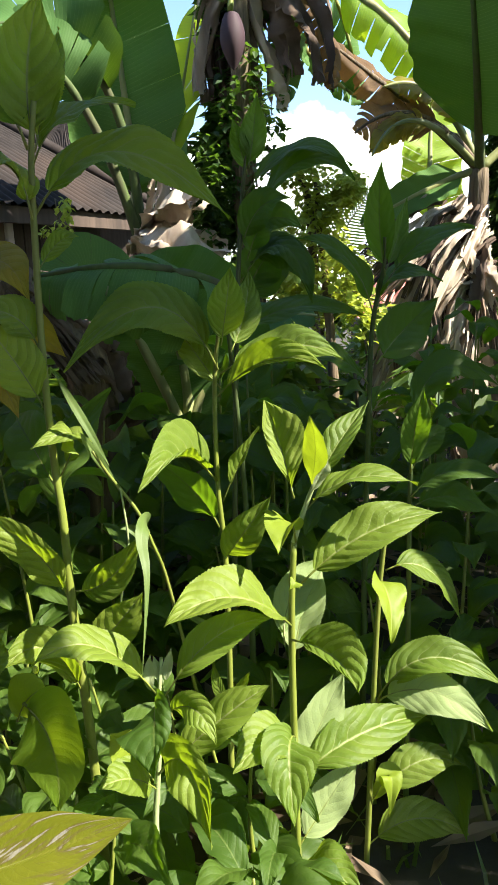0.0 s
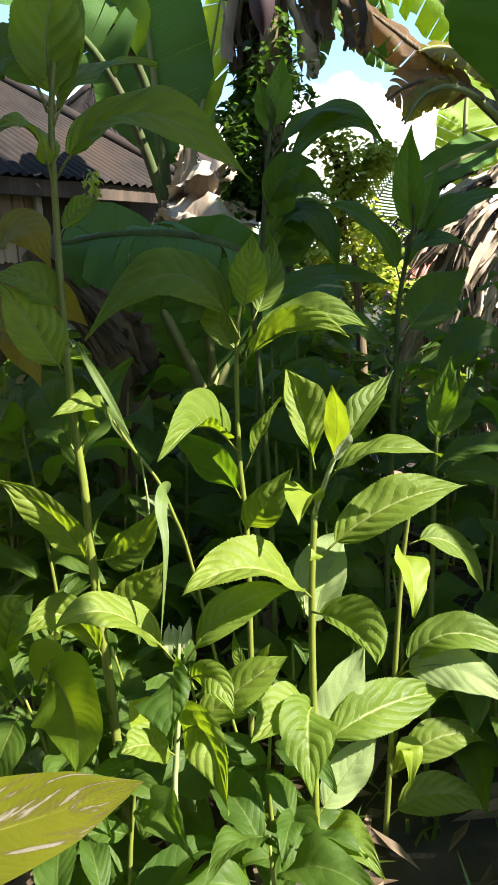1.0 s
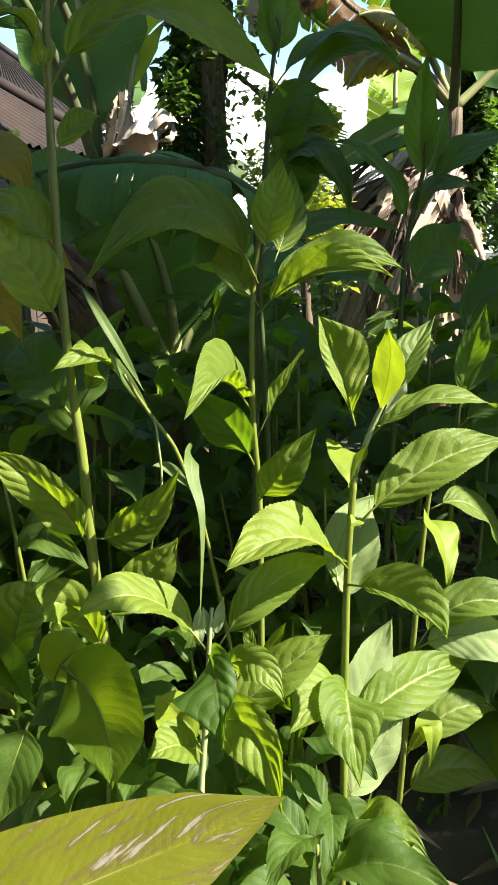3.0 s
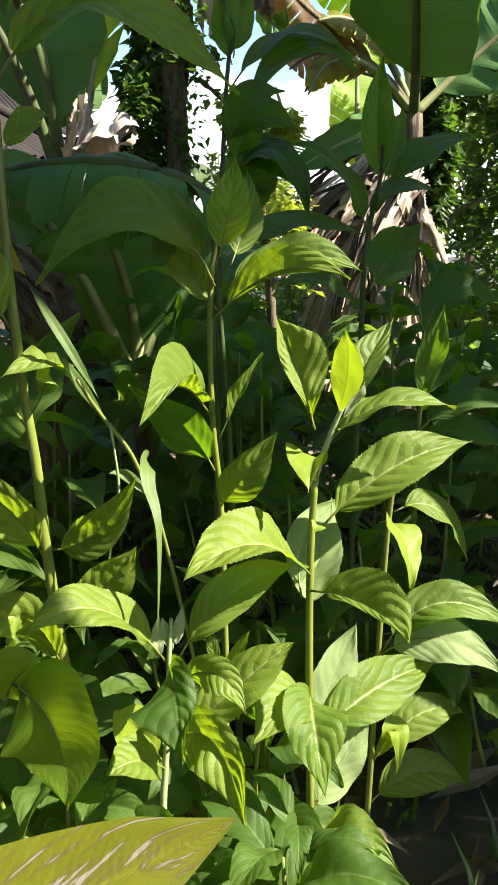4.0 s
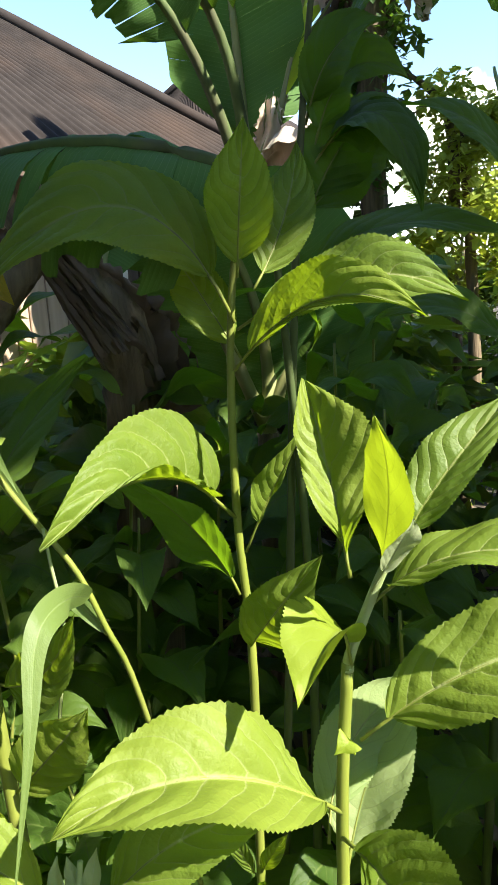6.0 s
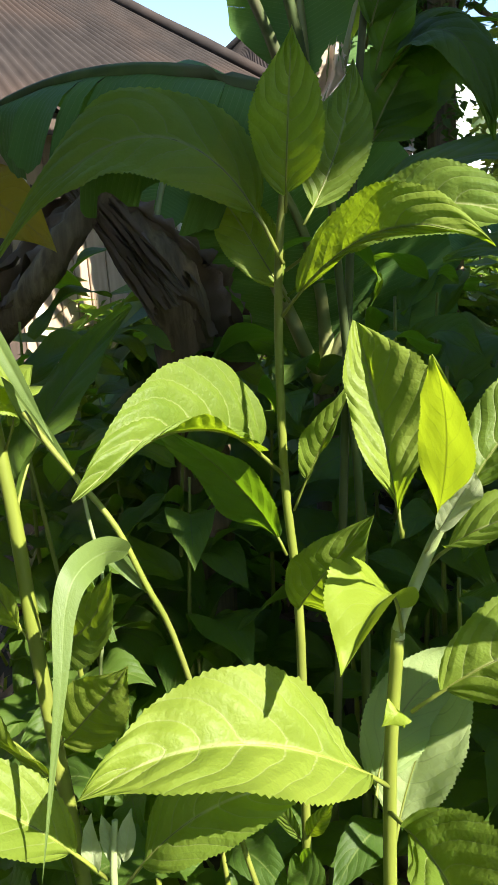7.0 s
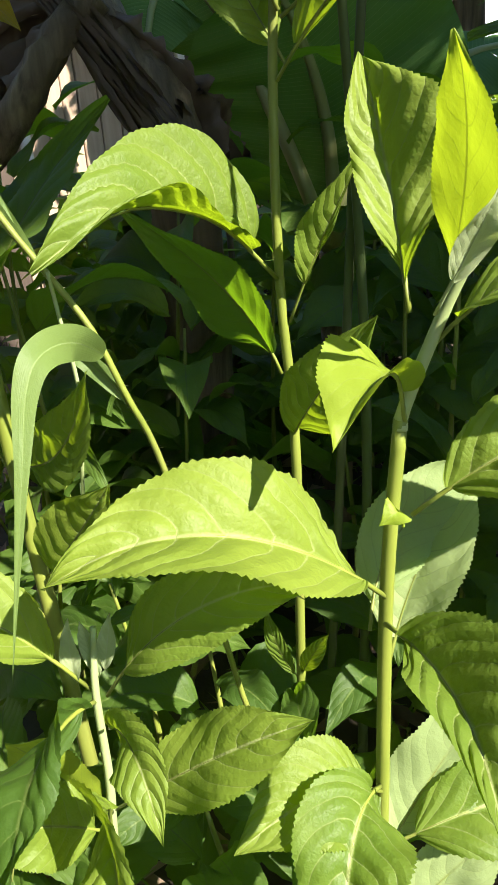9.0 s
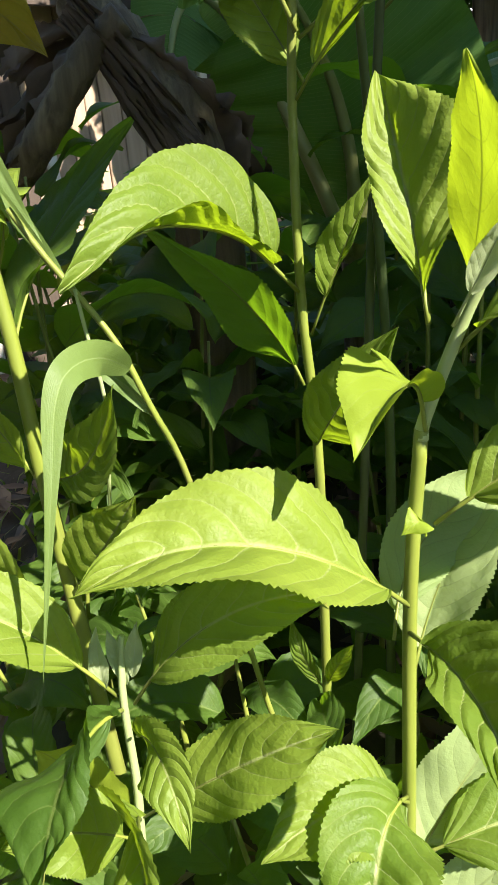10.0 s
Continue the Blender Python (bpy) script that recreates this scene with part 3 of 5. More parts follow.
tube("stem", left_plant, [(-0.362, 1.330, -0.221), (-0.369, 1.310, 0.453), (-0.378, 1.310, 0.684), (-0.383, 1.310, 0.838), (-0.384, 1.310, 0.984), (-0.391, 1.310, 1.124), (-0.392, 1.310, 1.322), (-0.385, 1.310, 1.526), (-0.374, 1.300, 1.659), (-0.357, 1.290, 1.748)], 0.0115, 0.005, STEM, 34, 10)
leaf(left_plant, (-0.368, 1.300, 1.677), (-0.364, 1.290, 1.792), (-0.327, 1.280, 1.915), 0.14, (0.35, -0.9, 0.0), fold=0.35)
leaf(left_plant, (-0.367, 1.300, 1.668), (-0.339, 1.320, 1.781), (-0.316, 1.340, 1.876), 0.09, (-0.3, -0.9, 0.1), fold=0.3)
leaf(left_plant, (-0.383, 1.310, 1.560), (-0.224, 1.300, 1.663), (-0.029, 1.300, 1.544), 0.15, (0.0, -0.65, 0.76), fold=0.2)
leaf(left_plant, (-0.371, 1.300, 1.650), (-0.306, 1.330, 1.737), (-0.194, 1.360, 1.750), 0.12, (0.0, -0.4, 0.9), fold=0.2)
leaf(left_plant, (-0.383, 1.300, 1.555), (-0.410, 1.270, 1.646), (-0.481, 1.240, 1.608), 0.14, (0.0, -0.3, 0.9), fold=0.2)
leaf(left_plant, (-0.385, 1.310, 1.466), (-0.347, 1.330, 1.516), (-0.312, 1.340, 1.526), 0.05, (0.2, -0.7, 0.6), fold=0.2)
leaf(left_plant, (-0.388, 1.310, 0.809), (-0.443, 1.290, 0.927), (-0.548, 1.270, 1.019), 0.11, (-0.4, -0.85, 0.3), fold=0.4)
leaf(left_plant, (-0.375, 1.310, 0.828), (-0.292, 1.280, 0.868), (-0.215, 1.240, 0.977), 0.085, (0.2, -0.85, 0.4), fold=0.35)
leaf(left_plant, (-0.380, 1.310, 1.075), (-0.341, 1.280, 1.163), (-0.401, 1.220, 1.149), 0.085, (0.1, -0.5, 0.8), fold=0.2)
leaf(left_plant, (-0.400, 1.310, 1.211), (-0.437, 1.280, 1.305), (-0.487, 1.260, 1.390), 0.11, (0.2, -0.8, 0.5), fold=0.25)
leaf(left_plant, (-0.397, 1.310, 1.322), (-0.440, 1.300, 1.387), (-0.516, 1.280, 1.395), 0.10, (0.1, -0.6, 0.8), fold=0.25)
leaf(left_plant, (-0.378, 1.310, 0.658), (-0.289, 1.280, 0.763), (-0.225, 1.260, 0.846), 0.10, (0.3, -0.9, 0.3), LEAF, fold=0.3)
leaf(left_plant, (-0.376, 1.310, 0.578), (-0.417, 1.240, 0.738), (-0.492, 1.180, 0.726), 0.11, (-0.3, -0.85, 0.4), fold=0.35)
leaf(left_plant, (-0.376, 1.290, 1.671), (-0.440, 1.280, 1.755), (-0.541, 1.270, 1.610), 0.18, (0.0, -0.6, 0.8), SHADELEAF, fold=0.2)
leaf(left_plant, (-0.384, 1.310, 0.985), (-0.400, 1.430, 1.085), (-0.319, 1.531, 1.213), 0.13, (-0.4, -0.9, 0.15), SHADELEAF, fold=0.15)
leaf(left_plant, (-0.388, 1.310, 1.04), (-0.47, 1.40, 1.13), (-0.53, 1.50, 1.16), 0.13, (-0.3, -0.8, 0.5), SHADELEAF, fold=0.2)

# short plant low in front
short_plant = plant((-0.203, 1.13, 0.0), "short young plant with pale shoot, low in front")
tube("stem", short_plant, [(-0.203, 1.14, -0.02), (-0.203, 1.120, 0.385), (-0.194, 1.120, 0.511), (-0.185, 1.120, 0.596), (-0.177, 1.115, 0.716), (-0.170, 1.120, 0.786)], 0.007, 0.003, STALK, 20, 8)
leaf(short_plant, (-0.166, 1.115, 0.713), (-0.073, 1.130, 0.818), (0.029, 1.170, 0.833), 0.078, (-0.2, -0.8, 0.5), fold=0.3, nu=44)
leaf(short_plant, (-0.183, 1.115, 0.718), (-0.270, 1.050, 0.850), (-0.358, 1.000, 0.841), 0.095, (0.0, -0.4, 0.9), fold=0.4)
leaf(short_plant, (-0.179, 1.115, 0.703), (-0.169, 1.020, 0.733), (-0.160, 0.950, 0.666), 0.15, (-0.2, -0.9, 0.35), SHADELEAF, fold=(0.3, 0.1), halves=(0.5, 1.1), nu=44)
leaf(short_plant, (-0.166, 1.110, 0.678), (-0.109, 1.060, 0.723), (-0.068, 1.020, 0.679), 0.065, (0.25, -0.9, 0.4), fold=0.35)
leaf(short_plant, (-0.145, 1.140, 0.550), (-0.085, 1.170, 0.617), (-0.005, 1.200, 0.643), 0.10, (-0.1, -1.0, -0.1), fold=0.3, nu=44)
leaf(short_plant, (-0.191, 1.120, 0.542), (-0.123, 1.030, 0.636), (-0.078, 0.970, 0.525), 0.115, (-0.2, -0.8, 0.5), fold=(0.7, 0.4), nu=44)
leaf(short_plant, (-0.185, 1.120, 0.550), (-0.066, 1.120, 0.662), (0.022, 1.130, 0.722), 0.088, (-0.3, -0.75, 0.6), fold=0.3, nu=44)
leaf(short_plant, (-0.194, 1.120, 0.523), (-0.235, 1.100, 0.612), (-0.263, 1.080, 0.662), 0.08, (0.1, -0.8, 0.5), YOUNG, fold=0.3)
leaf(short_plant, (-0.193, 1.120, 0.511), (-0.229, 1.060, 0.585), (-0.274, 1.020, 0.596), 0.09, (0.0, -0.5, 0.8), fold=0.3)
leaf(short_plant, (-0.168, 1.115, 0.724), (-0.178, 1.120, 0.760), (-0.184, 1.120, 0.790), 0.02, (0.1, -0.8, 0.5), PALE, rib=False)
leaf(short_plant, (-0.166, 1.115, 0.735), (-0.159, 1.120, 0.770), (-0.151, 1.120, 0.806), 0.02, (0.1, -0.8, 0.5), PALE, rib=False)
leaf(short_plant, (-0.191, 1.110, 0.716), (-0.192, 1.110, 0.759), (-0.187, 1.110, 0.800), 0.022, (0.1, -0.8, 0.5), PALE, rib=False)

# green stem at the side
side_plant = plant(((0.232, 1.440, -0.358))[:2] + (0.0,), "slender green plant with rounded sunlit leaves")
tube("stem", side_plant, [(0.234, 1.450, -0.371), (0.248, 1.440, 0.159), (0.256, 1.430, 0.518), (0.266, 1.430, 0.756), (0.278, 1.430, 0.888), (0.284, 1.420, 0.955)], 0.008, 0.004, STEM, 24, 8)
leaf(side_plant, (0.247, 1.420, 0.793), (0.270, 1.350, 0.790), (0.268, 1.290, 0.711), 0.10, (0.5, -0.75, 0.35), YOUNG, fold=0.45)
leaf(side_plant, (0.279, 1.430, 0.809), (0.378, 1.450, 0.798), (0.455, 1.460, 0.672), 0.095, (0.2, -0.45, 0.88), fold=0.3)
leaf(side_plant, (0.260, 1.430, 0.481), (0.374, 1.390, 0.535), (0.502, 1.350, 0.461), 0.11, (0.25, -0.8, 0.55), UNDER, fold=0.2)
leaf(side_plant, (0.264, 1.430, 0.491), (0.383, 1.420, 0.600), (0.549, 1.400, 0.530), 0.11, (0.05, -0.5, 0.85), fold=0.4)
leaf(side_plant, (0.246, 1.440, 0.175), (0.289, 1.400, 0.310), (0.285, 1.370, 0.226), 0.07, (0.3, -0.7, 0.6), YOUNG, fold=0.4)
leaf(side_plant, (0.250, 1.440, 0.207), (0.367, 1.460, 0.299), (0.474, 1.480, 0.275), 0.10, (0.1, -0.6, 0.8), fold=0.2)
leaf(side_plant, (0.244, 1.440, 0.077), (0.371, 1.460, 0.140), (0.503, 1.480, 0.071), 0.11, (0.1, -0.6, 0.8), fold=0.2)

# tall plant with a slim shoot, shade put into its colours
tall_plant = plant(((0.280, 1.740, -0.209))[:2] + (0.0,), "tall plant with slim upright shoot, stem and leaves coloured for shade")
tube("stem", tall_plant, [(0.276, 1.760, -0.650), (0.274, 1.740, 0.300), (0.275, 1.730, 0.694), (0.282, 1.720, 1.122), (0.289, 1.720, 1.318), (0.312, 1.700, 1.463), (0.310, 1.680, 1.526)], 0.0095, 0.004, SHADESTEM, 30, 8)
leaf(tall_plant, (0.316, 1.700, 1.437), (0.297, 1.680, 1.564), (0.296, 1.650, 1.686), 0.08, (-0.2, -1, 0.1), SHADELEAF, fold=0.35)
leaf(tall_plant, (0.317, 1.700, 1.450), (0.347, 1.720, 1.527), (0.372, 1.740, 1.618), 0.05, (0.2, -1, 0.1), SHADELEAF, fold=0.35)
leaf(tall_plant, (0.319, 1.700, 1.424), (0.410, 1.700, 1.518), (0.522, 1.700, 1.540), 0.10, (0.0, -0.5, 0.85), SHADELEAF, fold=0.2)
leaf(tall_plant, (0.301, 1.720, 1.228), (0.390, 1.850, 1.299), (0.513, 2.000, 1.375), 0.14, (0.1, -0.95, 0.3), SHADELEAF, fold=0.2)
leaf(tall_plant, (0.292, 1.720, 1.345), (0.219, 1.700, 1.486), (0.099, 1.680, 1.527), 0.10, (0.0, -0.5, 0.85), SHADELEAF, fold=0.2)
leaf(tall_plant, (0.292, 1.720, 1.365), (0.345, 1.700, 1.443), (0.447, 1.680, 1.420), 0.095, (0.0, -0.4, 0.9), SHADELEAF, fold=0.2)
leaf(tall_plant, (0.288, 1.720, 1.168), (0.193, 1.680, 1.251), (0.080, 1.640, 1.248), 0.10, (0.0, -0.5, 0.85), SHADELEAF, fold=0.2)

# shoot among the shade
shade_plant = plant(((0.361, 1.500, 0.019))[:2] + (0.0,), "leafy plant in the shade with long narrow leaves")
tube("stem", shade_plant, [(0.357, 1.520, -0.363), (0.347, 1.500, 0.501), (0.339, 1.480, 0.934), (0.336, 1.460, 1.043)], 0.008, 0.004, SHADESTEM, 24, 8)
leaf(shade_plant, (0.335, 1.460, 1.018), (0.334, 1.420, 1.126), (0.342, 1.380, 1.220), 0.07, (0.1, -1, 0.1), SHADELEAF, fold=0.3)
leaf(shade_plant, (0.337, 1.460, 1.024), (0.378, 1.480, 1.087), (0.425, 1.500, 1.107), 0.06, (0.2, -0.8, 0.5), SHADELEAF, fold=0.3)
leaf(shade_plant, (0.339, 1.470, 0.963), (0.421, 1.450, 1.025), (0.531, 1.420, 1.012), 0.085, (0.0, -0.4, 0.9), SHADELEAF, fold=0.2)
leaf(shade_plant, (0.342, 1.480, 0.934), (0.431, 1.480, 0.958), (0.532, 1.480, 0.910), 0.09, (0.0, -0.5, 0.8), SHADELEAF, fold=0.2)
leaf(shade_plant, (0.333, 1.480, 1.114), (0.419, 1.520, 1.241), (0.563, 1.540, 1.172), 0.10, (0.0, -0.5, 0.85), SHADELEAF, fold=0.2)

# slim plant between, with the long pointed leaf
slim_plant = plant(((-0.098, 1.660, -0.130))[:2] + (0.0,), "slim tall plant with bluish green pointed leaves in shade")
tube("stem", slim_plant, [(-0.107, 1.680, -0.149), (-0.066, 1.660, 0.731), (-0.047, 1.650, 1.171), (-0.032, 1.650, 1.435), (-0.015, 1.660, 1.634), (0.002, 1.660, 1.747)], 0.008, 0.0035, SHADESTEM, 30, 8)
leaf(slim_plant, (-0.013, 1.660, 1.622), (0.107, 1.640, 1.719), (0.227, 1.620, 1.674), 0.085, (0.0, -0.5, 0.85), SHADELEAF, fold=0.2)
leaf(slim_plant, (-0.022, 1.660, 1.511), (0.023, 1.630, 1.593), (0.091, 1.600, 1.609), 0.095, (0.1, -0.85, 0.5), SHADELEAF, fold=0.2)
leaf(slim_plant, (-0.000, 1.660, 1.682), (0.012, 1.660, 1.752), (0.023, 1.660, 1.838), 0.07, (0.2, -1, 0.0), SHADELEAF, fold=0.3)
leaf(slim_plant, (-0.003, 1.660, 1.670), (-0.018, 1.660, 1.730), (-0.032, 1.660, 1.789), 0.05, (-0.2, -1, 0.0), SHADELEAF, fold=0.3)
leaf(slim_plant, (-0.027, 1.660, 1.435), (0.071, 1.630, 1.513), (0.136, 1.600, 1.384), 0.10, (0.0, -0.5, 0.85), SHADELEAF, fold=0.2)
leaf(slim_plant, (-0.031, 1.660, 1.384), (0.031, 1.680, 1.446), (0.099, 1.700, 1.496), 0.11, (0.0, -0.85, 0.5), SHADELEAF, fold=0.2)
leaf(slim_plant, (-0.040, 1.660, 1.305), (0.096, 1.660, 1.373), (0.267, 1.660, 1.348), 0.10, (0.0, -0.5, 0.85), SHADELEAF, fold=0.2)

leaf(slim_plant, (-0.013, 1.660, 1.471), (0.041, 1.640, 1.568), (0.120, 1.620, 1.542), 0.11, (0.0, -0.75, 0.65), SHADELEAF, fold=0.2)
leaf(slim_plant, (0.002, 1.660, 1.567), (0.118, 1.630, 1.690), (0.231, 1.600, 1.641), 0.10, (0.0, -0.6, 0.8), SHADELEAF, fold=0.2)
leaf(slim_plant, (-0.018, 1.660, 1.395), (0.022, 1.660, 1.473), (0.078, 1.660, 1.526), 0.12, (0.1, -0.95, 0.3), SHADELEAF, fold=0.2)
leaf(slim_plant, (-0.009, 1.660, 1.475), (0.086, 1.630, 1.490), (0.136, 1.600, 1.402), 0.10, (0.1, -0.8, 0.6), SHADELEAF, fold=0.2)

# ---- worn broad leaf close to the camera
near_plant = thing("broad_leaf_plant", (-0.62, 0.50, 0.0), "low plant with one worn yellow-green broad leaf", "plant")
tube("stem", near_plant, [(-0.62, 0.50, -0.02), (-0.62, 0.50, 0.4), (-0.60, 0.51, 0.80)], 0.012, 0.008, STEM, 16, 8)
leaf(near_plant, (-0.60, 0.51, 0.80), (-0.282, 0.575, 0.863), (-0.113, 0.605, 0.909), 0.125, (0.05, -0.55, 0.83), CANNA, fold=0.08, stalk=0.1, nu=48, wave=0.2, belly=0.62, teeth=False)

# ---- broad smooth leaves low down, some sun behind them
low_plant = thing("broad_leaf_plant", (-0.42, 1.04, 0.0), "low plant with broad smooth yellow-green leaves", "plant")
tube("stem", low_plant, [(-0.42, 1.04, -0.02), (-0.41, 1.03, 0.25), (-0.40, 1.02, 0.5)], 0.012, 0.007, STEM, 16, 8)
leaf(low_plant, (-0.387, 1.020, 0.764), (-0.327, 0.970, 0.721), (-0.312, 0.930, 0.629), 0.19, (-0.42, -0.86, 0.2), BROAD, fold=0.15, stalk=0.08, belly=0.72, wave=0.4, teeth=False)
leaf(low_plant, (-0.430, 1.020, 0.694), (-0.463, 1.000, 0.802), (-0.498, 1.000, 0.908), 0.13, (-0.5, -0.8, 0.25), SHADELEAF, fold=0.3, stalk=0.08, teeth=False)
leaf(low_plant, (-0.404, 1.030, 0.724), (-0.380, 1.030, 0.767), (-0.344, 1.020, 0.791), 0.10, (0.1, -0.6, 0.75), YOUNG, fold=0.3, stalk=0.1, teeth=False)
leaf(low_plant, (-0.440, 1.020, 0.674), (-0.458, 0.980, 0.630), (-0.480, 0.950, 0.561), 0.11, (-0.3, -0.8, 0.5), SHADELEAF, fold=0.3, stalk=0.1, teeth=False)
leaf(low_plant, (-0.447, 1.020, 0.684), (-0.489, 0.990, 0.746), (-0.547, 0.960, 0.761), 0.13, (-0.6, -0.7, 0.3), SHADELEAF, fold=0.3, stalk=0.1, teeth=False)
leaf(low_plant, (-0.456, 1.020, 0.761), (-0.435, 1.030, 0.846), (-0.410, 1.040, 0.885), 0.11, (-0.4, -0.8, 0.4), LEAF, fold=0.3, stalk=0.1)

# ---- yellowing leaves in the shade
autumn = thing("broad_leaf_plant", (-0.74, 1.52, 0.0), "plant with drooping yellow and rust-edged leaves in shade", "plant")
tube("stem", autumn, [(-0.74, 1.52, -0.02), (-0.73, 1.51, 0.6), (-0.612, 1.500, 1.414)], 0.014, 0.006, STEM, 16, 8)
leaf(autumn, (-0.612, 1.500, 1.414), (-0.521, 1.470, 1.493), (-0.451, 1.440, 1.409), 0.12, (0.0, -0.7, 0.7), YELLOW, fold=0.15, teeth=False)
leaf(autumn, (-0.614, 1.500, 1.342), (-0.548, 1.470, 1.331), (-0.479, 1.440, 1.250), 0.15, (0.1, -0.8, 0.5), YELLOW, fold=0.15, teeth=False)
leaf(autumn, (-0.615, 1.500, 1.290), (-0.543, 1.460, 1.249), (-0.492, 1.420, 1.169), 0.08, (0.1, -0.7, 0.5), YELLOW, fold=0.3, teeth=False)
leaf(autumn, (-0.610, 1.500, 1.383), (-0.500, 1.500, 1.361), (-0.404, 1.500, 1.286), 0.11, (0.1, -0.8, 0.5), YELLOW, fold=0.2, teeth=False)
leaf(autumn, (-0.626, 1.500, 1.290), (-0.689, 1.470, 1.209), (-0.712, 1.440, 1.105), 0.14, (0.1, -0.8, 0.5), BROWN, fold=0.2, teeth=False)

# ---- tall grass with hairy stalks
grass = thing("grass_stalk", ((-0.078, 1.360, 0.125))[:2] + (0.0,), "hairy grass stalk with one long drooping blade", "grass")
GS = [(-0.048, 1.380, 0.098), (-0.096, 1.360, 0.334), (-0.128, 1.340, 0.508), (-0.144, 1.330, 0.614), (-0.181, 1.300, 0.853), (-0.201, 1.280, 0.938), (-0.224, 1.270, 1.009), (-0.258, 1.260, 1.066), (-0.276, 1.250, 1.100), (-0.294, 1.240, 1.139)]
stalk = tube("stalk", grass, [(GS[0][0] + 0.02, 1.39, -0.02)] + GS, 0.0042, 0.003, STEM, 44, 7)
leaf(grass, (-0.210, 1.270, 0.981), None, (-0.188, 1.035, 0.798), 0.033, (0.45, -0.85, 0.25), GRASS, fold=0.12, stalk=0.0, belly=0.5, teeth=False, wave=0.1, rib=False, name="blade", via=[(-0.195, 1.200, 1.016), (-0.192, 1.150, 1.022), (-0.190, 1.120, 1.002), (-0.178, 1.080, 0.946)])
leaf(grass, (-0.258, 1.260, 1.066), (-0.297, 1.250, 1.138), (-0.314, 1.240, 1.175), 0.020, (0.2, -0.9, 0.3), GRASS, fold=0.3, stalk=0.0, teeth=False, name="blade")
leaf(grass, (-0.202, 1.280, 0.929), (-0.234, 1.280, 0.966), (-0.262, 1.270, 0.974), 0.022, (0.1, -0.8, 0.5), GRASS, fold=0.3, stalk=0.0, teeth=False, name="blade")
leaf(grass, (-0.166, 1.310, 0.783), (-0.099, 1.300, 0.749), (-0.025, 1.290, 0.715), 0.016, (0.1, -0.6, 0.8), GRASS, fold=0.3, stalk=0.0, teeth=False, name="blade")
leaf(grass, (-0.351, 1.250, 1.277), (-0.304, 1.240, 1.192), (-0.264, 1.240, 1.108), 0.018, (0.3, -0.9, 0.3), GRASS, fold=0.3, stalk=0.0, teeth=False, name="blade")
tube("stalk", grass, [(-0.296, 1.290, 0.714), (-0.270, 1.280, 0.836), (-0.248, 1.270, 0.939), (-0.249, 1.260, 1.022), (-0.253, 1.260, 1.063)], 0.0026, 0.002, STALK, 20, 6)


def build_hairs():
    rnd = random.Random(3)
    path = curve_points(GS, 160)
    v, f = [], []
    for i in range(15, 150):
        for k in range(5):
            a = rnd.uniform(0, 6.28)
            d = Vector((math.cos(a), math.sin(a) * 0.6, rnd.uniform(-0.2, 0.5))).normalized()
            p = path[i].lerp(path[i + 1], rnd.random())
            w = Vector((0.00022, 0, 0.00022))
            e = p + d * rnd.uniform(0.006, 0.010)
            n = len(v)
            v += [p - w, p + w, e]
            f.append((n, n + 1, n + 2))
    ob = part("hairs", mesh_of("hairs", v, f, STALK, smooth=False), stalk)
    tagged(ob, kind="stuff")


build_hairs()

# ---- house with a rusty hip roof
E = Vector((-0.54, -0.84, 0)).normalized()
Q = Vector((-0.84, 0.54, 0)).normalized()
CORNER = Vector((-1.25, 6.3, 2.3)) - (E + Q + Vector((0, 0, 0.77))) * 0.35


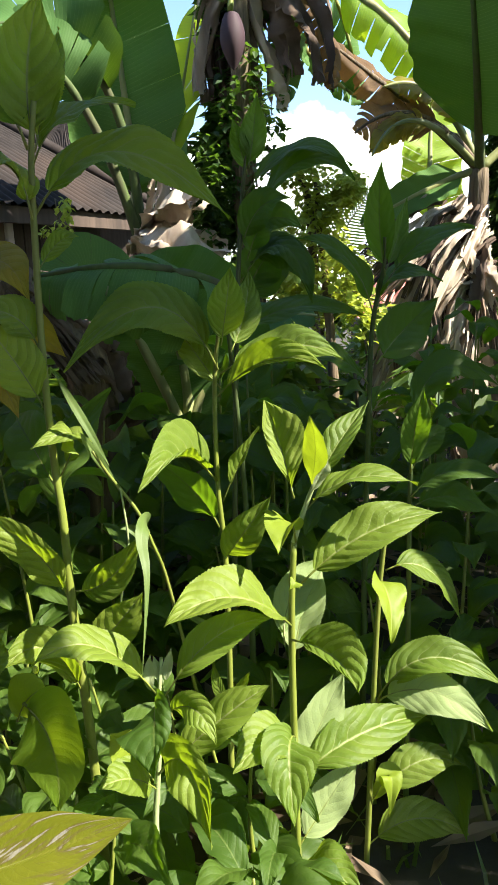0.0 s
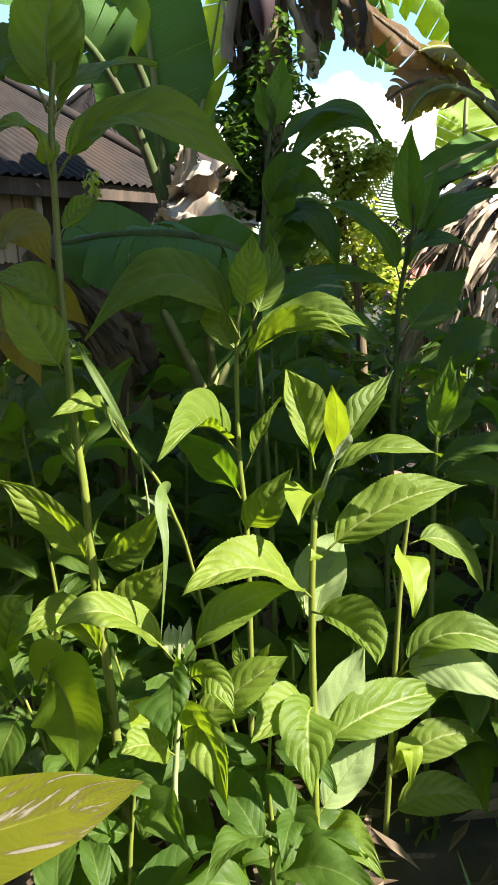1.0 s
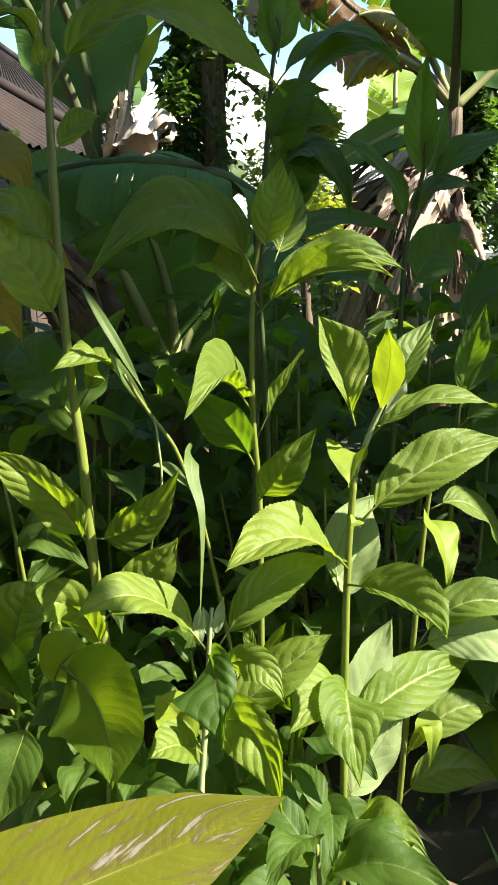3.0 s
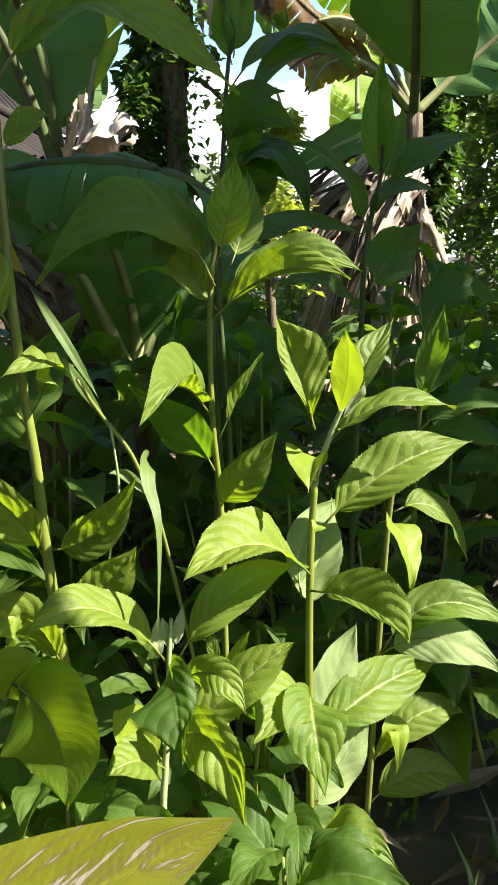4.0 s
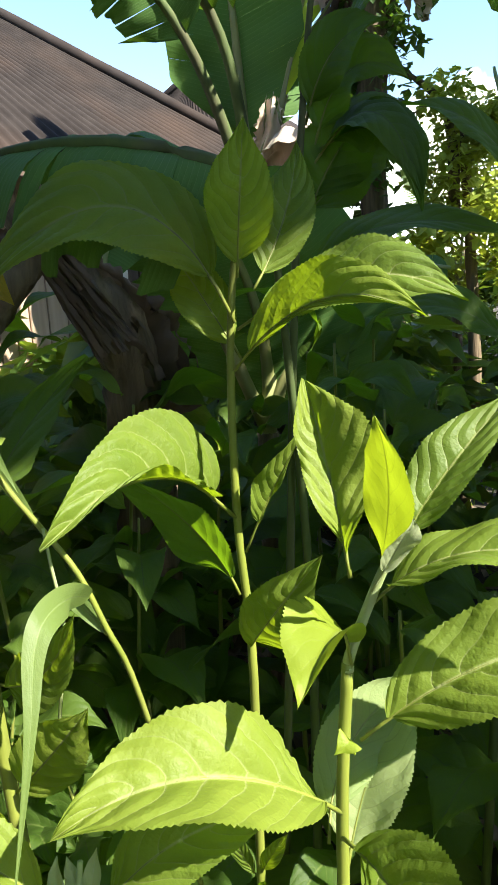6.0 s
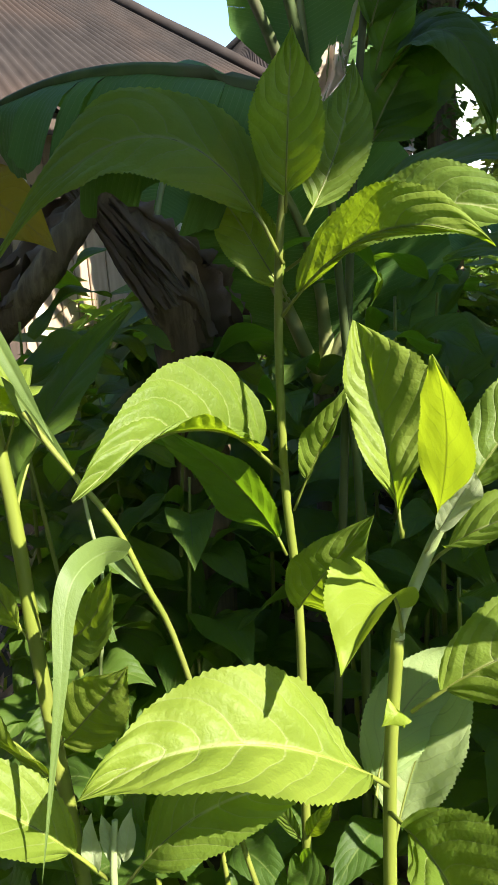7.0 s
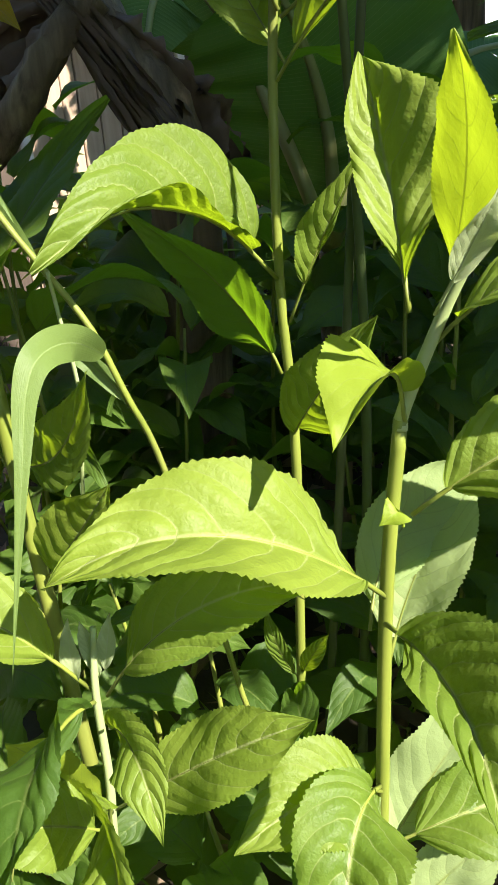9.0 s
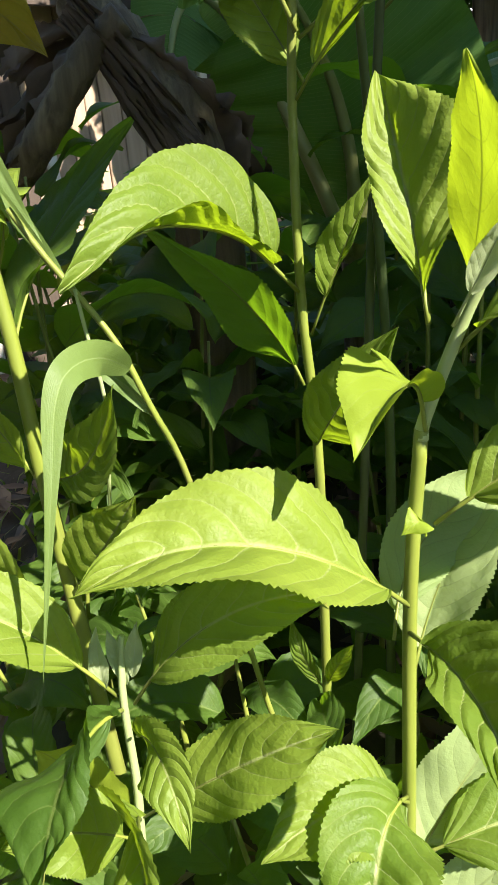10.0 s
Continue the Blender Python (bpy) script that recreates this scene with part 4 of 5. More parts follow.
def build_house():
    house = thing("house", (CORNER.x + E.x * 2 + Q.x * 2, CORNER.y + E.y * 2 + Q.y * 2, 0), "timber plank house with rusty corrugated hip roof", "house")
    long, slope, run = 5.4, 0.77, 2.35
    up = Vector((0, 0, slope))
    c1 = CORNER + E * long
    r2, r1 = CORNER + (E + Q + up) * run, c1 + (Q - E + up) * run
    back2, back1 = CORNER + Q * run * 2, c1 + Q * run * 2
    # the face towards the garden, in strips of sheet
    roof = sheet("roof", house, CORNER, c1, r1, r2, TIN)
    sheet("roof", house, back2, CORNER, r2, r2, TIN)
    sheet("roof", house, c1, back1, r1, r1, TIN)
    sheet("roof", house, back1, back2, r2, r1, TIN)
    tube("ridge_cap", roof, [CORNER + Vector((0, 0, 0.02)), r2 + Vector((0, 0, 0.03))], 0.05, 0.05, TIN, 12, 6, 0.3)
    tube("ridge_cap", roof, [r2 + Vector((0, 0, 0.03)), r1 + Vector((0, 0, 0.03))], 0.05, 0.05, TIN, 12, 6, 0.3)
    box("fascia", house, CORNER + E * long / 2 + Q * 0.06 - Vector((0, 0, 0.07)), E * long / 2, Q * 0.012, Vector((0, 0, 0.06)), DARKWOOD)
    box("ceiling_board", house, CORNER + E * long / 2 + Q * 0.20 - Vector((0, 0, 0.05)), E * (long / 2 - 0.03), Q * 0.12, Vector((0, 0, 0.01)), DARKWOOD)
    # plank wall, set back under the eave, with a dark window
    w0 = CORNER + Q * 0.35 + E * 0.6
    k, s = 0, 0.0
    rnd = random.Random(5)
    while s < 4.2:
        w = rnd.uniform(0.10, 0.15)
        mid = w0 + E * (s + w / 2)
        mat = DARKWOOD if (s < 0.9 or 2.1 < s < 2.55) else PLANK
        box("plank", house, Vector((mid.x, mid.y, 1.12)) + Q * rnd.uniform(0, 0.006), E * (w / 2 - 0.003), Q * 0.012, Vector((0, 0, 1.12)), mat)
        s += w
    for s in (0.95, 2.05, 2.6):
        p = w0 + E * s - Q * 0.03
        box("post", house, (p.x, p.y, 1.12), E * 0.03, Q * 0.02, Vector((0, 0, 1.12)), WHITEWOOD)
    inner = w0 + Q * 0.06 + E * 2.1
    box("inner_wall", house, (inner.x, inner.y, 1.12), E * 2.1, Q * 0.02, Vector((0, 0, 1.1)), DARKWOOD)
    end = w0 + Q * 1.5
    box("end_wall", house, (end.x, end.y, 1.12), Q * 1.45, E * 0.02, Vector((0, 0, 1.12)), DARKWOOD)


build_house()


def build_far_house():
    a = Vector(((-2.276, 8.500, 3.410)))
    house = thing("house", (a.x - 0.5, a.y + 2, 0), "far house with brown pitched sheet roof", "house")
    b, c, d = Vector(((-1.109, 8.600, 2.588))), Vector(((-1.937, 7.600, 2.347))), Vector(((-3.385, 8.600, 2.733)))
    back = Vector((0.6, 3.0, 0))
    sheet("roof", house, c, b, a, a, TIN)
    sheet("roof", house, d, c, a, a, TIN)
    sheet("roof", house, b, b + back, a + back, a, TIN)
    sheet("roof", house, d + back, d, a, a + back, TIN)
    tube("ridge_cap", house, [a + Vector((0, 0, 0.02)), b.lerp(a, 0.5) + Vector((0, 0, 0.02)), b + Vector((0, 0, 0.02))], 0.04, 0.04, TIN, 12, 6, 0.3)
    tube("ridge_cap", house, [a + Vector((0, 0, 0.02)), d.lerp(a, 0.5) + Vector((0, 0, 0.02)), d + Vector((0, 0, 0.02))], 0.04, 0.04, TIN, 12, 6, 0.3)
    mid = (b + d) / 2
    box("wall", house, (mid.x - 0.6, 10.2, 1.3), Vector((abs(b.x - d.x) / 2 + 0.7, 0, 0)), Vector((0, 1.3, 0)), Vector((0, 0, 1.3)), DARKWOOD)


build_far_house()


def build_red_house():
    a, b = Vector(((1.153, 9.000, 0.949))), Vector(((1.968, 9.000, 0.905)))
    c, d = Vector(((2.222, 10.200, 1.950))), Vector(((1.698, 10.200, 1.980)))
    house = thing("house", ((a.x + b.x) / 2, 9.8, 0), "distant house with red sheet roof", "house")
    sheet("roof", house, a, b + Vector((1.5, 0, 0)), c + Vector((1.5, 0, 0)), d, REDTIN)
    box("wall", house, ((a.x + b.x) / 2 + 0.9, 9.9, a.z / 2), Vector((1.2, 0, 0)), Vector((0, 0.5, 0)), Vector((0, 0, a.z / 2 - 0.05)), DARKWOOD)


build_red_house()


# ---- foliage
def foliage(parent, name, center, radii, count, size, mat, seed, kind="stuff", narrow=0.45, hang=0.3):
    """Many small pointed leaves, each folded along its rib, in an uneven cloud."""
    rnd = random.Random(seed)
    v, f = [], []
    c, r = Vector(center), Vector(radii)
    lobes = [(Vector((rnd.uniform(-0.7, 0.7), rnd.uniform(-0.7, 0.7), rnd.uniform(-0.7, 0.7))), rnd.uniform(0.25, 0.55)) for _ in range(9)]
    for _ in range(count):
        lc, lr = rnd.choice(lobes)
        q = Vector((rnd.gauss(0, 1), rnd.gauss(0, 1), rnd.gauss(0, 1))).normalized() * lr * rnd.random() ** 0.4 + lc
        p = c + Vector((q.x * r.x, q.y * r.y, q.z * r.z))
        a = rnd.uniform(0, 6.28)
        d = Vector((math.cos(a), math.sin(a), rnd.uniform(-0.9, 0.5) - hang)).normalized()
        s = d.cross(Vector((rnd.uniform(-0.5, 0.5), rnd.uniform(-0.5, 0.5), 1))).normalized()
        n = s.cross(d)
        l = size * rnd.uniform(0.5, 1.2)
        w = l * narrow
        k = len(v)
        v += [p, p + d * l * 0.4 + s * w * 0.5 + n * w * 0.15, p + d * l * 0.45, p + d * l * 0.4 - s * w * 0.5 + n * w * 0.15, p + d * l]
        f += [(k, k + 1, k + 2), (k, k + 2, k + 3), (k + 1, k + 4, k + 2), (k + 3, k + 2, k + 4)]
    ob = part(name, mesh_of(name, v, f, mat, smooth=False), parent)
    tagged(ob, kind=kind)
    return ob


# ---- banana plants
def pseudo_stem(parent, pts, r0, r1, seed):
    t = tube("trunk", parent, pts, r0, r1, BARK, 30, 14, 0.25)
    return t


def build_left_banana():
    y = 4.3
    crown = Vector(((-0.714, 4.300, 1.636)))
    b = thing("banana_plant", (crown.x + 0.05, y, 0), "banana plant with fanned petioles and dry brown sheath", "banana plant", "banana plants")
    pseudo_stem(b, [(crown.x + 0.1, y + 0.05, -0.05), (crown.x + 0.05, y, 0.8), crown], 0.10, 0.06, 1)
    banana_leaf(b, crown, (-0.762, 4.350, 2.40), (-0.83, 4.200, 3.45), 0.70, (0.1, -1, 0.1), stalk=0.27, seed=3, taper=6.0, torn=0.03)
    banana_leaf(b, crown, (-0.869, 4.000, 2.588), (-1.430, 3.600, 2.636), 0.62, (-0.5, -0.7, 0.3), torn=0.4, droop=0.35, stalk=0.4, seed=4, ragged=0.3, rib_mat=SHADESTEM)
    banana_leaf(b, crown, (-0.966, 3.900, 2.461), (-1.343, 3.750, 2.607), 0.56, (-0.2, -0.9, 0.35), torn=0.5, droop=0.25, stalk=0.4, seed=8, ragged=0.35, rib_mat=SHADESTEM)
    banana_leaf(b, crown, (-0.774, 4.500, 2.205), (-0.743, 4.800, 3.273), 0.6, (0.5, -0.8, 0.1), torn=0.3, stalk=0.35, seed=5)
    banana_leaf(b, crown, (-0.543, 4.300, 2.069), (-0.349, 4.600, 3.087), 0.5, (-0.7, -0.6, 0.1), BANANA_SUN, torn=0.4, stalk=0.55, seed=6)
    banana_leaf(b, crown, (-0.656, 4.500, 2.136), (-0.669, 5.200, 3.257), 0.5, (0.7, -0.6, 0.1), stalk=0.5, seed=7)
    dry_leaf(b, crown, (-0.481, 4.000, 1.821), (-0.255, 3.950, 1.935), 0.26, 11, label="dry curled leaf lit by the sun")
    dry_leaf(b, crown, (-0.457, 4.000, 1.687), (-0.254, 3.950, 1.528), 0.34, 12)
    dry_leaf(b, crown, (-0.537, 4.000, 1.660), (-0.394, 3.950, 1.563), 0.26, 15)
    dry_leaf(b, crown, (-0.570, 4.100, 1.923), (-0.542, 4.100, 2.127), 0.12, 16)
    dry_leaf(b, crown, (-0.606, 4.200, 1.564), (-0.709, 4.100, 1.246), 0.2, 13, BROWN)
    return b


build_left_banana()


def build_flower_banana():
    top = Vector(((-0.074, 3.900, 2.679)))
    b = thing("banana_plant", (top.x + 0.1, 4.1, 0), "banana plant with hanging purple flower and dry leaves", "banana plant", "banana plants")
    pseudo_stem(b, [(top.x + 0.15, 4.15, -0.05), (-0.069, 4.100, 1.694), (-0.077, 4.050, 2.340), (-0.081, 4.000, 3.026)], 0.07, 0.05, 2)
    stalk = tube("flower_stalk", b, [(-0.048, 3.850, 2.964), (-0.097, 3.750, 2.878), (-0.112, 3.720, 2.722)], 0.018, 0.014, STEM, 12, 8)
    v, f, uv = [], [], []
    # pointed bud of wrapped bracts
    c0, c1 = Vector(((-0.107, 3.720, 2.709))), Vector(((-0.103, 3.720, 2.459)))
    rings = 12
    for i in range(rings + 1):
        u = i / rings
        r = 0.062 * math.sin(math.pi * min(1, 0.16 + 0.84 * u)) ** 0.8
        for k in range(12):
            a = 2 * math.pi * k / 12
            v.append(c0.lerp(c1, u) + Vector((math.cos(a), math.sin(a), 0)) * max(0.003, r) * (1 + 0.08 * math.sin(3 * a)))
    for i in range(rings):
        for k in range(12):
            f.append((i * 12 + k, i * 12 + (k + 1) % 12, (i + 1) * 12 + (k + 1) % 12, (i + 1) * 12 + k))
    part("flower", mesh_of("flower", v, f, PURPLE), b, "purple pointed banana flower")
    for i in range(7):
        a = i * 0.9
        s = Vector(((-0.091, 3.740, 2.789))) + Vector((0.06 * math.cos(a), 0.06 * math.sin(a), 0.02 * (i % 3)))
        tube("banana", b, [s, s + Vector((0.05 * math.cos(a), 0.05 * math.sin(a), 0.03)), s + Vector((0.06 * math.cos(a), 0.06 * math.sin(a), 0.11))], 0.014, 0.008, FRUIT, 8, 7)
    crown = Vector(((-0.079, 4.000, 3.077)))
    foliage(b, 'climber', (-0.035, 3.980, 2.153), (0.17, 0.12, 0.55), 560, 0.06, TREE, 17, narrow=0.6)
    foliage(b, 'climber', (-0.180, 3.980, 1.957), (0.22, 0.12, 0.32), 480, 0.06, TREE, 18, narrow=0.6)
    foliage(b, 'climber', (-0.198, 4.300, 1.967), (0.20, 0.12, 0.55), 1500, 0.09, TREE, 19, narrow=0.6)
    foliage(b, 'climber', (-0.156, 4.300, 2.607), (0.16, 0.12, 0.5), 900, 0.10, TREE, 20, narrow=0.6)
    dry_leaf(b, crown, (-0.025, 4.120, 2.581), (-0.019, 4.120, 2.059), 0.14, 26, BROWN)
    dry_leaf(b, crown, (-0.045, 4.100, 2.407), (-0.106, 4.050, 1.963), 0.12, 27, BROWN)
    dry_leaf(b, crown, (0.083, 4.100, 2.571), (0.138, 4.100, 2.314), 0.16, 28)
    dry_leaf(b, crown, (0.090, 4.100, 2.845), (0.173, 4.100, 2.483), 0.24, 21, BROWN)
    dry_leaf(b, crown, (-0.263, 4.150, 2.823), (-0.332, 4.150, 2.372), 0.14, 22)
    dry_leaf(b, crown, (0.265, 4.000, 2.856), (0.349, 4.000, 2.450), 0.25, 23, BROWN)
    for i in range(6):
        p0 = Vector(((-0.227, 4.250, 3.132))) + Vector((0.035 * i, 0.05 * (i % 2), 0))
        dry_leaf(b, p0, p0 + Vector((-0.04, 0, -0.45)), p0 + Vector((0.03 * (i % 3) - 0.05, 0, -0.75 - 0.2 * (i % 3))), 0.1, 160 + i, BROWN)
    banana_leaf(b, crown, (0.151, 4.150, 2.860), (0.155, 4.100, 2.370), 0.32, (0.1, -0.95, 0.2), BANANA, torn=0.9, droop=0.5, ragged=0.6, stalk=0.3, seed=26)
    banana_leaf(b, crown, (0.377, 4.800, 2.788), (0.727, 5.000, 2.592), 0.26, (0.0, -0.9, 0.4), BANANA, torn=0.9, droop=0.4, ragged=0.4, stalk=0.3, seed=27)
    banana_leaf(b, crown, (0.271, 4.100, 2.918), (0.409, 4.000, 2.420), 0.3, (0.2, -0.9, 0.3), RUST, torn=0.8, droop=0.8, ragged=0.7, stalk=0.3, seed=28, rib_mat=BARK)
    banana_leaf(b, crown, (0.368, 4.600, 3.246), (0.689, 5.000, 2.628), 0.5, (0.0, -0.7, 0.7), torn=0.8, droop=0.6, stalk=0.15, seed=24)
    banana_leaf(b, crown, (-0.596, 4.200, 3.289), (-1.406, 4.400, 2.715), 0.6, (0.0, -0.6, 0.8), torn=0.7, droop=0.5, stalk=0.15, seed=25)


build_flower_banana()


def build_right_banana():
    foot = Vector(((1.381, 4.600, 0.886)))
    b = thing("banana_plant", (foot.x, 4.7, 0), "banana plant with dead hanging leaves round its trunk", "banana plant", "banana plants")
    crown = Vector(((1.374, 4.600, 2.082)))
    pseudo_stem(b, [(foot.x, 4.7, -0.05), foot, crown], 0.11, 0.06, 3)
    rnd = random.Random(9)
    for i in range(64):
        top = crown + Vector((rnd.uniform(-0.12, 0.1), rnd.uniform(-0.15, 0.1), rnd.uniform(-0.75, -0.2)))
        low = Vector(((1.214, 4.500, 0.902))) + Vector((rnd.uniform(-0.72, 0.35), rnd.uniform(-0.25, 0.2), rnd.uniform(-0.75, 0.35)))
        dry_leaf(b, top, top.lerp(low, 0.45) + Vector((rnd.uniform(-0.18, 0.05), -0.1, 0.1)), low, rnd.uniform(0.04, 0.13), 400 + i, BROWN if i % 4 == 0 else DRY)
    for i in range(26):
        top = crown + Vector((rnd.uniform(-0.25, -0.05), rnd.uniform(-0.12, 0.1), rnd.uniform(-0.45, -0.15)))
        low = Vector((0.690, 4.550, 1.488)) + Vector((rnd.uniform(-0.22, 0.3), rnd.uniform(-0.2, 0.2), rnd.uniform(-0.25, 0.2)))
        dry_leaf(b, top, top.lerp(low, 0.5) + Vector((0.0, -0.05, rnd.uniform(0.0, 0.15))), low, rnd.uniform(0.03, 0.10), 500 + i, BROWN if i % 3 == 0 else DRY)
    # dead and dying leaves arching from the crown
    banana_leaf(b, crown, (0.944, 4.500, 2.417), (0.390, 4.300, 2.760), 0.46, (0.1, -0.8, 0.5), RUST, torn=0.9, droop=0.9, ragged=0.7, stalk=0.35, seed=31, rib_mat=BARK, label="dead brown torn leaf")
    banana_leaf(b, crown, (0.952, 4.450, 2.374), (0.566, 4.300, 2.265), 0.40, (0.0, -0.9, 0.3), RUST, torn=0.8, droop=0.6, ragged=0.7, stalk=0.35, seed=32, rib_mat=BARK)
    banana_leaf(b, crown, (0.942, 4.400, 2.333), (0.657, 4.250, 2.131), 0.2, (0.0, -0.9, 0.3), YELLOW, torn=0.8, droop=0.5, ragged=0.5, stalk=0.4, seed=33)
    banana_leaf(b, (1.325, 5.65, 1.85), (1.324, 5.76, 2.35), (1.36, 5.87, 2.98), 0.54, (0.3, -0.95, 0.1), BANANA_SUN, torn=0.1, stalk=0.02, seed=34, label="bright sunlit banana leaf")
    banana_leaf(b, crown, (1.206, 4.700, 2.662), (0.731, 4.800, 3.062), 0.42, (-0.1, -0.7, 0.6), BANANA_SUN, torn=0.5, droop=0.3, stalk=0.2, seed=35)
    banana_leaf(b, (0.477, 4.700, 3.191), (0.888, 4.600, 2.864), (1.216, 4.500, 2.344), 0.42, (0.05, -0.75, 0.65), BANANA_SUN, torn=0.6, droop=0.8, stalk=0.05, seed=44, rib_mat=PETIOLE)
    banana_leaf(b, crown, (1.060, 4.500, 2.490), (0.741, 4.400, 2.524), 0.30, (0.0, -0.6, 0.8), YELLOW, torn=0.6, droop=0.5, ragged=0.3, stalk=0.3, seed=45)
    banana_leaf(b, crown, (0.963, 4.420, 2.336), (0.648, 4.300, 2.155), 0.22, (0.0, -0.9, 0.3), YELLOW, torn=0.9, droop=0.6, ragged=0.7, stalk=0.5, seed=46, rib_mat=BARK)
    banana_leaf(b, crown, (1.163, 4.000, 2.500), (1.014, 3.700, 2.998), 0.74, (-0.6, -0.8, 0.1), BANANA, stalk=0.2, seed=36, rib_mat=SHADESTEM)
    banana_leaf(b, crown, (1.063, 4.600, 1.977), (0.627, 4.500, 1.763), 0.3, (0.0, -0.7, 0.7), BANANA, stalk=0.2, seed=37)
    banana_leaf(b, crown, (1.737, 4.600, 2.393), (2.073, 4.500, 2.664), 0.6, (0.0, -0.7, 0.7), BANANA, torn=0.3, stalk=0.2, seed=38)


build_right_banana()


def build_young_banana():
    base = Vector(((-0.272, 2.500, 0.871)))
    b = thing("banana_plant", (base.x, 2.5, 0), "young banana plant with one broad dark leaf in shade", "banana plant", "banana plants")
    pseudo_stem(b, [(base.x + 0.02, 2.52, -0.05), base], 0.05, 0.03, 4)
    banana_leaf(b, base, (-0.289, 2.500, 1.207), (-0.373, 2.300, 1.487), 0.74, (0.0, -0.85, 0.4), BANANA, stalk=0.05, seed=41, droop=0.25)
    banana_leaf(b, base, (-0.329, 2.600, 1.386), (-0.650, 2.500, 1.496), 0.32, (0.1, -0.4, 0.9), BANANA, stalk=0.2, seed=42, torn=0.3, droop=0.3)
    banana_leaf(b, base, (-0.084, 2.600, 1.233), (0.219, 2.700, 1.303), 0.34, (0.0, -0.5, 0.85), BANANA, stalk=0.2, seed=43, torn=0.2, droop=0.4)
    banana_leaf(b, base, (-0.535, 2.400, 1.453), (-0.621, 2.250, 1.303), 0.30, (0.3, -0.9, 0.3), BANANA, stalk=0.3, seed=48, torn=0.2, droop=0.3)


build_young_banana()


def build_torn_banana():
    base = Vector(((-0.060, 1.580, 1.421)))
    b = thing("banana_plant", (base.x + 0.03, 1.68, 0), "slim young banana plant with one torn dark leaf", "banana plant", "banana plants")
    tube("trunk", b, [(base.x + 0.03, 1.68, -0.05), (base.x + 0.03, 1.66, 0.8), base], 0.010, 0.005, SHADESTEM, 24, 8)
    banana_leaf(b, base, (-0.220, 1.450, 1.470), (-0.443, 1.460, 1.455), 0.34, (0.05, -0.45, 0.9), BANANA, torn=0.3, droop=1.0, ragged=0.12, stalk=0.03, seed=47, rib_mat=SHADESTEM)


build_torn_banana()


def build_dead_banana():
    b = thing("banana_plant", (-0.75, 2.15, 0), "dead banana trunk with brown collapsed leaves", "banana plant", "banana plants")
    pseudo_stem(b, [(-0.55, 2.2, -0.05), (-0.512, 2.150, 0.949), (-0.520, 2.120, 1.172), (-0.610, 2.100, 1.319), (-0.721, 2.100, 1.475)], 0.085, 0.055, 6)
    tube("fallen_stalk", b, [(-0.603, 2.050, 1.410), (-0.680, 2.030, 1.353), (-0.791, 2.000, 1.224), (-0.956, 2.000, 1.081)], 0.03, 0.035, BARK, 20, 10, 0.3)
    top = Vector(((-0.653, 2.080, 1.401)))
    for i, (m, t, w) in enumerate((
            (((-0.829, 2.050, 1.278)), ((-0.952, 2.000, 1.092)), 0.14),
            (((-0.505, 2.100, 1.217)), ((-0.434, 2.100, 1.068)), 0.14), (((-0.543, 2.100, 1.260)), ((-0.465, 2.080, 1.165)), 0.10),
            (((-0.812, 2.100, 1.390)), ((-0.948, 2.100, 1.352)), 0.08), (((-0.517, 2.200, 1.175)), ((-0.415, 2.200, 0.976)), 0.2))):
        dry_leaf(b, top, m, t, w, 60 + i, BROWN)
    for i in range(7):
        k = 0.012 * (i - 3)
        up = Vector((0.7, 0, 0.7)) * k + Vector((0, -0.07, 0))
        dry_leaf(b, Vector(((-0.707, 2.100, 1.446))) + up, Vector(((-0.598, 2.100, 1.313))) + up, Vector(((-0.475, 2.100, 1.154))) + up * 1.4, 0.03, 80 + i, BROWN, twist=1.6)


build_dead_banana()


def build_vine_bush():
    c = Vector(((0.358, 4.000, 1.733)))
    b = thing("vine_bush", (c.x, 4.0, 0), "sunlit vine scrambling over a dead stump", "bush")
    tube("trunk", b, [(c.x, 4.0, -0.05), (c.x + 0.05, 4.0, 0.8), (0.314, 4.000, 1.971)], 0.04, 0.02, BARK, 16, 8, 0.3)
    tube("branch", b, [(0.296, 4.000, 1.492), (0.252, 4.000, 1.944), (0.041, 4.000, 2.154)], 0.03, 0.012, BARK, 12, 7, 0.3)
    tube("branch", b, [(0.343, 4.000, 1.733), (0.468, 4.000, 1.936), (0.438, 4.000, 2.111)], 0.02, 0.006, STALK, 12, 6, 0.3)
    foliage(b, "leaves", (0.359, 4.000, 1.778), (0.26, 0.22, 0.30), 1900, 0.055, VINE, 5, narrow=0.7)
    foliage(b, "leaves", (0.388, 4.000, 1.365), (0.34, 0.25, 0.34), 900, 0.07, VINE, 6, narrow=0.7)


build_vine_bush()


